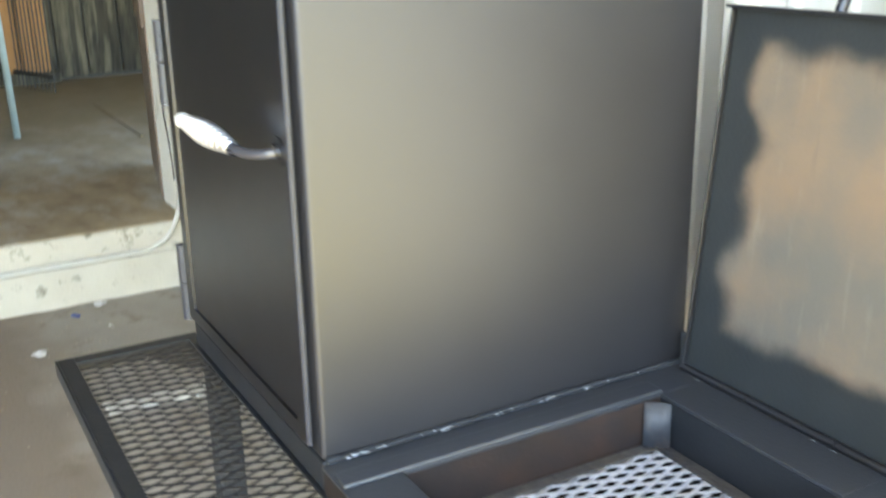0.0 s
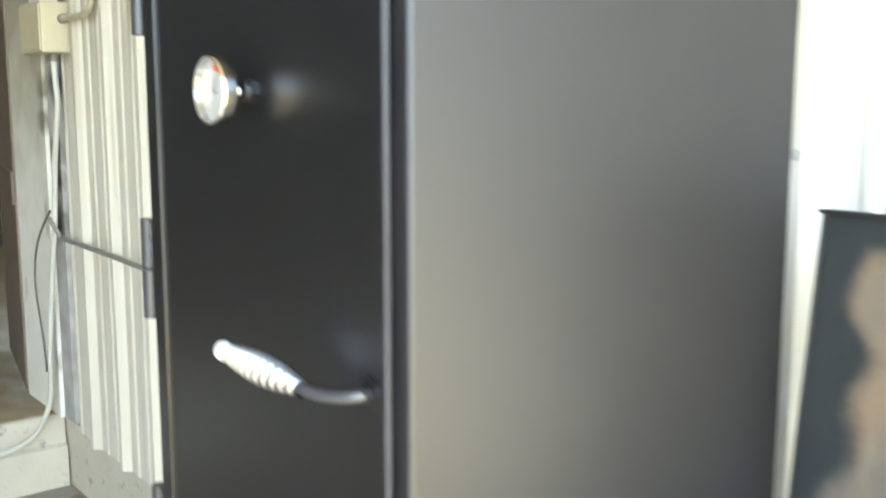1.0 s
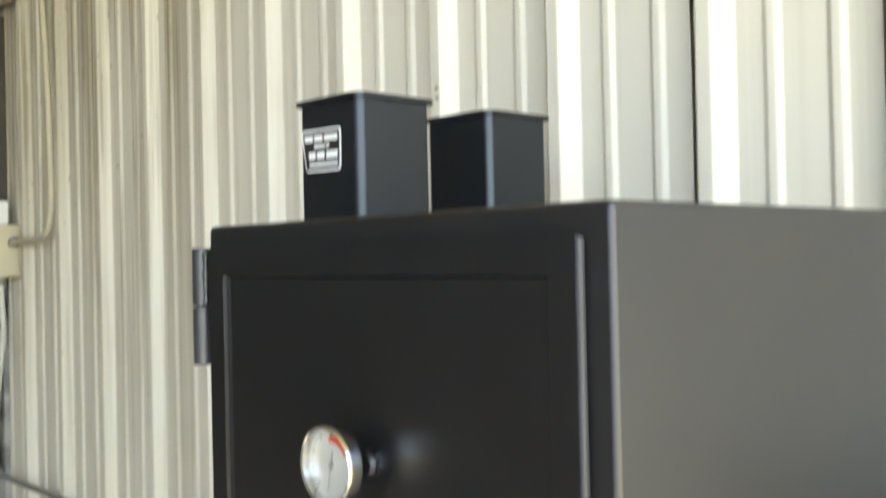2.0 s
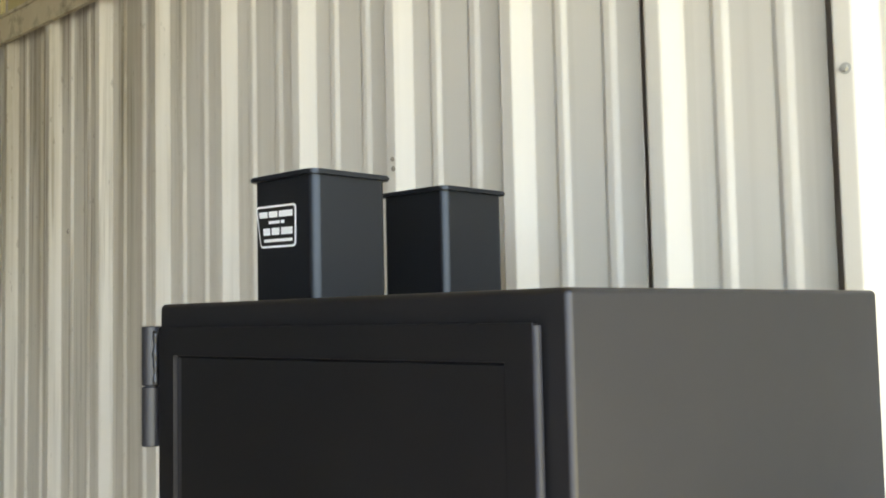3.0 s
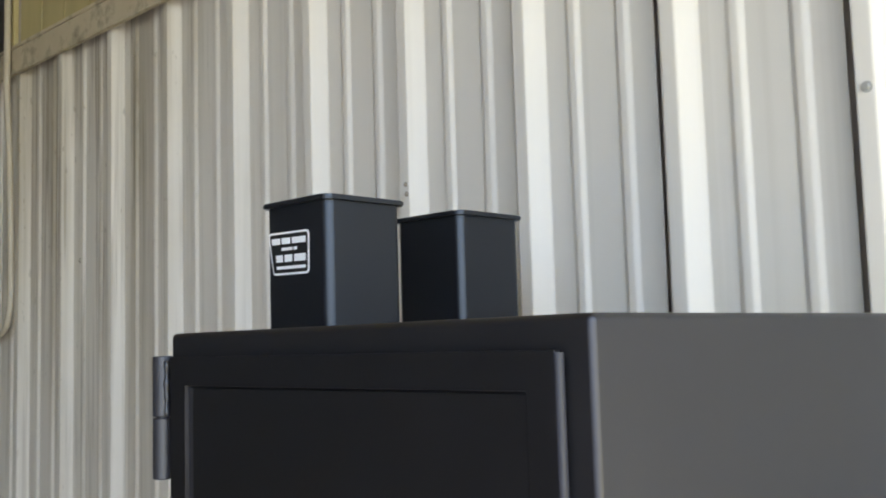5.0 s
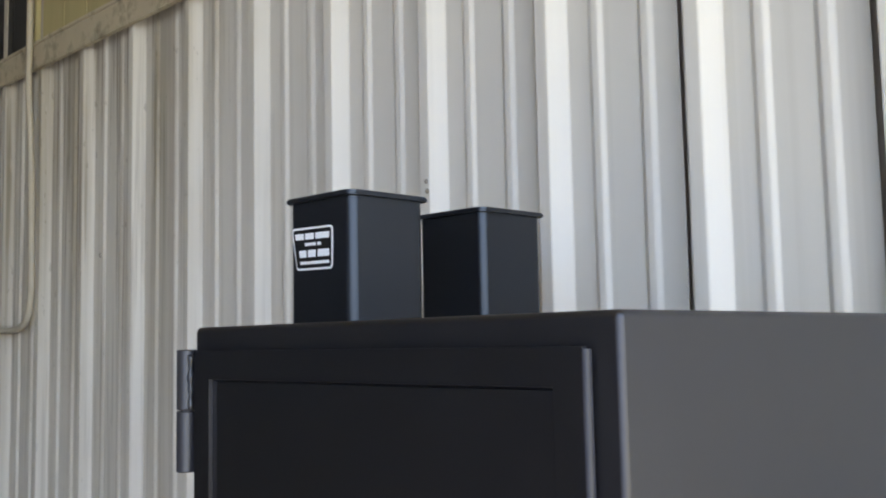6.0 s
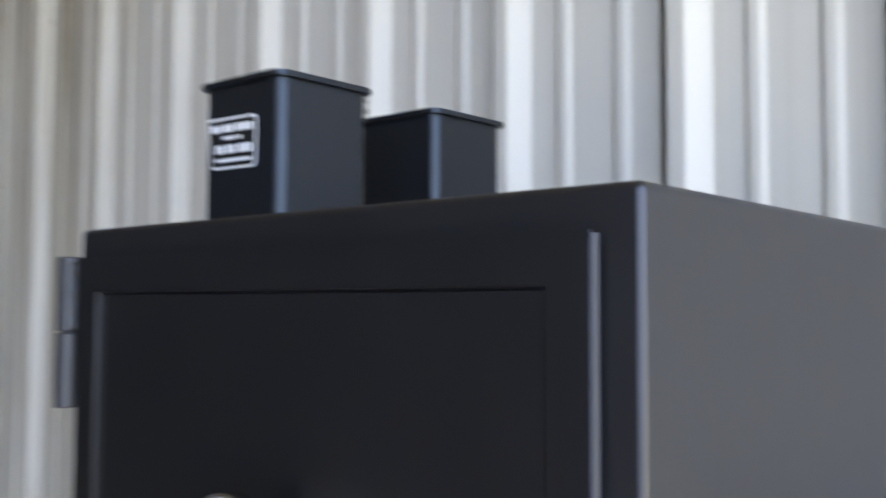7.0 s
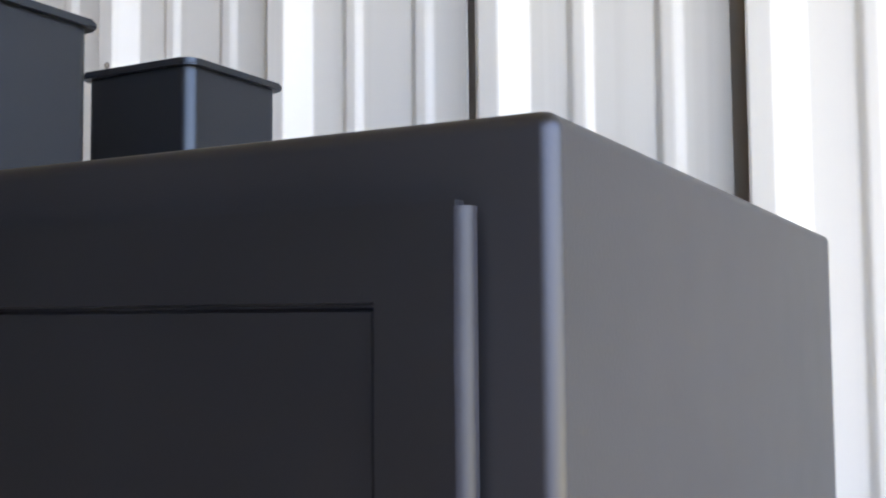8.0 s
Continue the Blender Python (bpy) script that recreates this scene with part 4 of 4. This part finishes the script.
            slab2(bm, -0.0398, 0.0398, -0.0248, 0.0248, 0.0005, 0.0008, 0.004)
            piece("sticker_field", bm, M_INK, st)
            for v, hgt, u0, u1, words in ((0.0158, 0.0080, -0.036, 0.036, (4, 4, 6)), (0.0055, 0.0040, -0.015, 0.019, (7, 2)), (-0.0065, 0.0092, -0.030, 0.036, (3, 3, 4)), (-0.0182, 0.0040, -0.030, 0.036, (21,))):
                unit = (u1 - u0) / (sum(words) + 0.7 * (len(words) - 1))
                for n_letters in words:
                    bm = bmesh.new()
                    slab2(bm, u0, u0 + unit * n_letters, v - hgt / 2, v + hgt / 2, 0.0008, 0.0011, 0.0008)
                    piece("printed_bar", bm, M_LABELWHITE, st)
                    u0 += unit * (n_letters + 0.7)

    # firebox
    FX, FR = 0.49, 0.845
    bm = bmesh.new()
    for lo, hi in (((0.0, 0.0, 0.16), (0.006, D, FR - 0.006)), ((FX - 0.006, 0.0, 0.16), (FX, D, FR - 0.006)), ((0.006, 0.0, 0.16), (FX - 0.006, 0.006, FR - 0.006)),
                   ((0.006, D - 0.006, 0.16), (FX - 0.006, D, FR - 0.006)), ((0.0, 0.0, 0.15), (FX, D, 0.16))):
        box(bm, lo, hi)
    fb = piece("firebox", bm, M_SOOT, label="square steel firebox with scorched inner walls")
    i0, i1, j0, j1 = 0.075, FX - 0.075, 0.083, 0.528
    for lo, hi in (((0.0045, -0.004, FR - 0.006), (i0, D + 0.004, FR)), ((i1, -0.004, FR - 0.006), (FX + 0.004, D + 0.004, FR)),
                   ((i0, -0.004, FR - 0.006), (i1, j0, FR)), ((i0, j1, FR - 0.006), (i1, D + 0.004, FR))):
        piece("rim_bar", box(bmesh.new(), lo, hi, 0.0012), M_BLACK_ROUGH, fb, "black painted flat steel rim bar")
    bm = box(bmesh.new(), (i0 - 0.036, -0.0035, FR - 0.001), (i0 + 0.002, j1 + 0.004, FR + 0.007), 0.0035, 3)
    auto_smooth(piece("rim_angle", bm, M_BLACK_ROUGH, fb, "black steel angle along the throat"), 40)
    for lo, hi in (((i0 - 0.006, j0 - 0.006, 0.70), (i0, j1 + 0.006, FR - 0.006)), ((i1, j0 - 0.006, 0.70), (i1 + 0.006, j1 + 0.006, FR - 0.006)),
                   ((i0, j0 - 0.006, 0.70), (i1, j0, FR - 0.006)), ((i0, j1, 0.70), (i1, j1 + 0.006, FR - 0.006))):
        rear = lo[1] == j1
        piece("throat_plate", box(bmesh.new(), lo, hi), M_FRAME if rear else M_SOOT, fb, "black painted inner plate" if rear else "heat-browned inner plate")
    # rear upstand beside the lid
    bm = bmesh.new()
    front, back = ([bm.verts.new((x, y, z)) for x, z in ((0.0045, FR), (0.034, FR), (0.034, 0.865), (0.014, 0.90), (0.0045, 0.90))] for y in (D - 0.014, D - 0.008))
    bm.faces.new(front)
    bm.faces.new(back[::-1])
    for k in range(5):
        bm.faces.new((front[k], back[k], back[(k + 1) % 5], front[(k + 1) % 5]))
    piece("upstand", bm, M_BLACK_ROUGH, fb, "tapered black steel upstand beside the lid")
    bm = expanded_metal(bmesh.new(), i0 + 0.012, i1 - 0.012, j0 + 0.01, j1 - 0.008, 0.765, 0.0200, 0.052, 0.0044, 0.003, 0.5)
    piece("cooking_grate", bm, M_MESH, fb, "bare diamond-mesh steel grate")
    for lo, hi in (((i0 + 0.002, j0 + 0.004, 0.759), (i0 + 0.024, j1 - 0.026, 0.768)), ((i0 + 0.002, j1 - 0.024, 0.759), (i1 - 0.004, j1 - 0.002, 0.768))):
        piece("grate_bar", box(bmesh.new(), lo, hi, 0.001), M_WELD, fb)
    # weld bead with ground spots along the cabinet's foot
    pts = [(0.0030, 0.004 + 0.634 * k / 90, FR + 0.0035) for k in range(91)]
    bm = tube(bmesh.new(), pts, [0.0046 + 0.0022 * noise.noise((p[1] * 40, 1, 0)) for p in pts], 8)
    piece("weld_bead", bm, M_BEAD, fb, "painted weld bead", True)
    rng = random.Random(9)
    for k in range(26):
        y = rng.uniform(0.03, 0.61)
        L = rng.uniform(0.0015, 0.007)
        w = rng.uniform(0.0009, 0.0026)
        h = rng.uniform(0.004, 0.0085)
        bm = tube(bmesh.new(), [(0.008, y - L, FR + h * 0.8), (0.0085, y, FR + h * 0.8 + 0.0005), (0.008, y + L, FR + h * 0.8)], [w * 0.5, w, w * 0.4], 7)
        piece("bright_spot", bm, M_SPATTER, fb, "bare bright weld spatter", True)
    # corner gusset across the throat, heat-stained at the top
    bm = bmesh.new()
    g = [(i0 + 0.001, j1 - 0.032), (i0 + 0.006, j1 - 0.020), (i0 + 0.016, j1 - 0.009), (i0 + 0.028, j1 - 0.001)]
    lo_, hi_ = ([bm.verts.new((x + (0.006 if z < 0.8 else 0), y - (0.006 if z < 0.8 else 0), z)) for x, y in g] for z in (0.762, FR - 0.006))
    for k in range(3):
        bm.faces.new((lo_[k], lo_[k + 1], hi_[k + 1], hi_[k]))
    gusset = auto_smooth(piece("corner_gusset", bm, M_GUSSET, fb, "heat-stained curved steel gusset in the corner"), 60)
    gusset.modifiers.new("thickness", 'SOLIDIFY').thickness = 0.003

    # open lid leaning back
    lean = math.degrees(math.atan2(0.048, 0.57))
    LW, LH = FX - 0.06, 0.570
    def skew(bm):
        for v in bm.verts:
            if v.co.x < 0.1:
                v.co.x -= 0.011 * (1 - v.co.z / LH)
        return bm

    bm = skew(box(bmesh.new(), (0, 0, 0), (LW, 0.005, LH), 0.0015))
    lid = part("lid", bm, M_LID, sm, "open firebox lid, black with a bare rust-brown patch")
    lid.matrix_world = Matrix.Translation((0.038, 0.622, FR + 0.006 - GROUND)) @ Matrix.Rotation(radians(-lean), 4, 'X')
    for lo, hi in (((0, -0.022, LH - 0.006), (LW, -0.0005, LH)), ((0, -0.010, 0.004), (0.004, -0.0005, LH - 0.0065)), ((LW - 0.005, -0.022, 0.03), (LW, -0.0005, LH - 0.0065))):
        part("lid_lip", skew(box(bmesh.new(), lo, hi, 0.0015)), M_BLACK, lid, "folded black lip")
    bm = tube(bmesh.new(), smooth_line([(0.17, 0.010, LH - 0.02), (0.18, 0.02, LH + 0.03), (0.21, 0.028, LH + 0.055), (0.33, 0.028, LH + 0.055), (0.36, 0.02, LH + 0.03), (0.37, 0.010, LH - 0.02)]), 0.008, 10)
    part("lid_handle", bm, M_BLACK, lid, "black bent-bar lid handle", smooth=True)
    for xa, xb in ((0.024, 0.165), (0.167, 0.33), (0.332, 0.48)):
        bm = tube(bmesh.new(), [(xa, 0.617, FR + 0.005), (xb, 0.617, FR + 0.005)], 0.0065, 12)
        auto_smooth(piece("lid_hinge", bm, M_BLACK, label="black lid hinge barrel"))
    for x in (0.07, 0.30, 0.335):
        bm = tube(bmesh.new(), [(x - 0.005, 0.604, FR + 0.002), (x, 0.605, FR + 0.003), (x + 0.006, 0.605, FR + 0.002)], [0.0005, 0.0010, 0.0004], 7)
        piece("bright_spot", bm, M_SPATTER, fb, "bare bright weld spatter", True)

    # base frame, front shelf and legs
    for lo, hi in (((-W, 0.0, 0.800), (0.0, 0.05, BOT - 0.001)), ((-W, D - 0.05, 0.800), (0.0, D, BOT - 0.001)), ((-W, 0.051, 0.800), (-W + 0.05, D - 0.051, BOT - 0.001)), ((-0.05, 0.051, 0.800), (-0.001, D - 0.051, BOT - 0.001))):
        piece("base_rail", box(bmesh.new(), lo, hi, 0.004), M_FRAME, label="black square-tube base rail")
    for x in (-W + 0.012, FX - 0.06):
        for y in (0.004, D - 0.062):
            bm = box(bmesh.new(), (x, y, GROUND), (x + 0.05, y + 0.05, 0.799 if x < 0 else 0.149), 0.004)
            piece("leg", bm, M_BEAD)
    X0, X1, Y0, Y1, ZS = -0.672, 0.30, -0.244, 0.015, 0.798
    sh = piece("front_shelf", expanded_metal(bmesh.new(), X0 + 0.02, X1 - 0.01, Y0 + 0.02, Y1 - 0.01, ZS - 0.008, 0.0245, 0.051, 0.0023, 0.0018, 0.0, 0.0075), M_SHELF, label="fold-out shelf of black diamond mesh in angle iron")
    for lo, hi in (((X0, Y0, ZS - 0.03), (X1, Y0 + 0.004, ZS)), ((X0, Y0 + 0.0042, ZS - 0.004), (X1, Y0 + 0.032, ZS)), ((X0, Y0 + 0.0322, ZS - 0.03), (X0 + 0.004, Y1, ZS)),
                   ((X0 + 0.0042, Y0 + 0.0322, ZS - 0.004), (X0 + 0.030, Y1, ZS)), ((X0 + 0.0302, Y1 - 0.02, ZS - 0.004), (X1, Y1, ZS))):
        piece("shelf_rail", box(bmesh.new(), lo, hi, 0.001), M_FRAME, sh, "black angle-iron rail")
    return sm


make_smoker()


# ---- on the wall and beside the opening ----
def make_post():
    bm = boxes(((-4.045, 0.775, SLAB), (-3.585, 0.855, 3.4)), bevel=0.006)
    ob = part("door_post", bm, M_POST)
    tagged(ob, "white-painted timber post, scuffed, at the siding's end", "post", kind="structure")


def make_junction_box():
    ob = part("junction_box", boxes(((-3.53, 0.685, 1.735), (-3.27, WALL, 1.93)), bevel=0.006), M_BOX)
    tagged(ob, "cream metal electrical junction box on the siding", "junction box")
    part("cover_plate", boxes(((-3.52, 0.680, 1.745), (-3.28, 0.685, 1.92)), bevel=0.002), M_BOX, ob)
    part("connector", tube(bmesh.new(), [(-3.27, 0.768, 1.865), (-3.25, 0.768, 1.865)], 0.02, 14), M_GREY, ob)
    part("connector", tube(bmesh.new(), [(-3.53, 0.735, 1.865), (-3.555, 0.735, 1.865)], 0.022, 14), M_DARK, ob, "black cable gland")
    part("connector", tube(bmesh.new(), [(-3.40, 0.768, 1.735), (-3.40, 0.768, 1.705)], 0.02, 14), M_GREY, ob)
    sw = part("photocell", boxes(((-3.46, 0.70, 1.932), (-3.31, 0.77, 2.02)), bevel=0.008), M_WHITE)
    tagged(sw, "small white plastic sensor on the junction box", "sensor")
    ch = part("cable_channel", boxes(((-3.465, 0.772, 2.022), (-3.41, WALL - 0.006, 2.73)), bevel=0.006), M_CHANNEL)
    tagged(ch, "dark narrow metal cable channel running up the siding", "cable channel")


def make_conduits():
    y = WALL - 0.046
    line = smooth_line([(-2.92, y - 0.0195, 3.1), (-2.92, y - 0.0195, 2.86), (-2.92, y - 0.0195, 2.70), (-2.92, y - 0.008, 2.45), (-2.92, y, 2.08), (-2.925, y, 1.96), (-2.96, y, 1.89), (-3.04, y, 1.867), (-3.15, y, 1.865), (-3.27, y, 1.865)])
    ob = part("conduit", tube(bmesh.new(), line, 0.0118, 12), M_GALV, smooth=True)
    tagged(ob, "cream-painted bent metal conduit on the siding", "conduit")
    yc = CORNER + 0.036
    line = smooth_line([(-3.40, y, 1.735), (-3.385, y, 1.62), (-3.378, y, 1.52), (-3.430, y - 0.006, 1.30), (-3.462, y - 0.010, 1.05), (-3.510, y - 0.02, 0.8), (-3.552, y - 0.031, 0.50), (-3.580, y - 0.033, 0.28), (yc, y - 0.07, 0.14), (yc, y - 0.15, 0.075), (yc, y - 0.25, 0.058), (yc, 0.2, 0.055), (yc, -0.6, 0.052), (yc, -2.0, 0.05), (yc, -3.9, 0.05)])
    ob = part("conduit", tube(bmesh.new(), line, 0.0118, 12), M_PIPE, smooth=True)
    tagged(ob, "pale conduit bending down along the step edge", "conduit")
    y3 = WALL - 0.046
    line = smooth_line([(-3.47, y3 - 0.03, 1.07), (-3.42, y3 - 0.01, 1.01), (-3.36, y3, 0.99), (-2.91, y3, 0.985), (-2.64, y3, 0.98), (-2.16, y3, 0.972), (-1.4, y3, 0.965), (-0.7, y3, 0.97)])
    ob = part("cable", tube(bmesh.new(), line, 0.010, 8), M_GREY, smooth=True)
    tagged(ob, "grey cable strung along the siding", "cable")
    line = smooth_line([(-3.47, 0.742, 1.10), (-3.55, 0.735, 1.03), (-3.625, 0.728, 0.94), (-3.665, 0.725, 0.83), (-3.665, 0.725, 0.72), (-3.61, 0.722, 0.59), (-3.565, 0.718, 0.47), (-3.56, 0.718, 0.40)])
    ob = part("cable", tube(bmesh.new(), line, 0.0050, 8), M_RUBBER, smooth=True)
    tagged(ob, "thin dark cable looping down beside the conduit", "cable")


def make_left_things():
    ob = part("pole", tube(bmesh.new(), [(-6.33, 0.35, SLAB), (-6.40, 0.31, 3.1)], 0.024, 14), M_POLE, smooth=True)
    tagged(ob, "pale blue-grey metal pole standing on the slab", "pole")
    cage = thing("cage_panel", "black barred metal cage panel on the slab", "cage", at=(-8.33, 0.93, SLAB))
    cage.rotation_euler = (0, 0, radians(198))
    for k in range(12):
        part("bar", tube(bmesh.new(), [(0.075 * k, 0, 0), (0.075 * k, 0, 1.75)], 0.0075, 8), M_DARK, cage)
    for z in (0.12, 1.70):
        part("rail", boxes(((-0.02, -0.015, z), (0.85, 0.015, z + 0.03))), M_DARK, cage)
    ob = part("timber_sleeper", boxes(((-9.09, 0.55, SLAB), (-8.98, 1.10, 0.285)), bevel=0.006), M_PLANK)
    tagged(ob, "dark timber sleeper lying along the plank wall", "timber")
    for k in range(3):
        ob = part("timber_board", boxes(((-9.07, 0.65 + 0.125 * k, 0.285), (-9.035 + 0.006 * k, 0.77 + 0.125 * k, 0.285 + 1.5)), bevel=0.004), M_WOOD)
        tagged(ob, "orange-brown timber board standing behind the cage", "board", "boards behind the cage")


def make_litter():
    rng = random.Random(5)
    for x, y, s in ((-3.56, 0.312, 0.042), (-3.09, -0.038, 0.045), (-3.24, 0.29, 0.018)):
        bm = bmesh.new()
        n = 9
        c = bm.verts.new((0, 0, 0.022))
        ring = [bm.verts.new((s * rng.uniform(0.5, 1) * math.cos(6.283 * k / n), s * rng.uniform(0.4, 0.9) * math.sin(6.283 * k / n), rng.uniform(0.003, 0.018))) for k in range(n)]
        for k in range(n):
            bm.faces.new((c, ring[k], ring[(k + 1) % n]))
        ob = part("paper_scrap", bm, M_PAPER, at=Matrix.Translation((x, y, GROUND + 0.003)))
        tagged(ob, "small crumpled white paper scrap on the ground", "litter", "scraps on the ground")
        ob.modifiers.new("thickness", 'SOLIDIFY').thickness = 0.001


def make_blue_scrap():
    bm = box(bmesh.new(), (-0.022, -0.010, 0), (0.022, 0.010, 0.012), 0.004)
    ob = part("plastic_scrap", bm, M_BLUE, at=Matrix.Translation((-3.483, 0.181, GROUND - 0.002)) @ Matrix.Rotation(0.6, 4, 'Z'))
    tagged(ob, "small blue plastic scrap on the ground", "litter", "scraps on the ground")


make_blue_scrap()


def make_debris():
    rng = random.Random(11)
    bm = bmesh.new()
    for _ in range(230):
        pick = rng.random()
        if pick < 0.5:
            # crumbs swept against the footing
            x, y = rng.uniform(-3.6, -1.9), WALL - 0.025 - abs(rng.gauss(0, 0.06))
        elif pick < 0.85:
            x, y = rng.gauss(-3.0, 0.28), rng.gauss(0.28, 0.16)
        else:
            x, y = rng.uniform(-3.6, -1.6), rng.uniform(-0.9, 0.7)
        if x < CORNER + 0.04 or y > WALL - 0.02:
            continue
        r = rng.uniform(0.002, 0.0065)
        bmesh.ops.create_icosphere(bm, subdivisions=1, radius=r, matrix=Matrix.Translation((x, y, GROUND + r * 0.45)) @ Matrix.Rotation(rng.uniform(0, 3), 4, 'Z') @ Matrix.Diagonal((1, rng.uniform(0.5, 1), rng.uniform(0.3, 0.6), 1)))
    ob = part("debris", bm, M_DEBRIS)
    tagged(ob, "pale grit and crumbs scattered on the ground", "debris", kind="stuff")


def make_ground_patch(corners, mat, name, label, h):
    """A thin ragged-rimmed layer on the concrete that paints sunlight or shade there."""
    bm = bmesh.new()
    rim = []
    for (ax, ay), (bx, by) in zip(corners, corners[1:] + corners[:1]):
        for k in range(12):
            x, y = ax + (bx - ax) * k / 12, ay + (by - ay) * k / 12
            rim.append((x + 0.022 * noise.noise((x * 9, y * 9, 2)), y + 0.020 * noise.noise((x * 11, y * 11, 7))))
    mx, my = sum(x for x, y in rim) / len(rim), sum(y for x, y in rim) / len(rim)
    low = [bm.verts.new((mx + (x - mx) * 1.06, my + (y - my) * 1.06, GROUND - 0.008)) for x, y in rim]
    high = [bm.verts.new((x, y, GROUND + h)) for x, y in rim]
    n = len(rim)
    for k in range(n):
        bm.faces.new((low[k], low[(k + 1) % n], high[(k + 1) % n], high[k]))
    bm.faces.new(high)
    tagged(part(name, bm, mat), label, "ground patch", kind="structure")


# streak of sunlight on the ground, laid as a pale strip
make_ground_patch([(-2.470, 0.10), (-2.375, 0.11), (-2.362, 0.54), (-2.440, 0.54)], M_SUN_STRIP, "sun_strip", "pale strip on the ground standing in for a streak of sunlight", 0.007)
# shadow by the wall, laid as a dark sheet
make_ground_patch([(-2.89, 0.32), (-2.62, 0.48), (-2.05, 0.79), (-2.86, 0.79)], M_GROUND_SHADE, "shade_patch", "dark patch on the ground by the wall standing in for shadow", 0.006)
make_debris()
make_post()
make_junction_box()
make_conduits()
make_left_things()
make_litter()
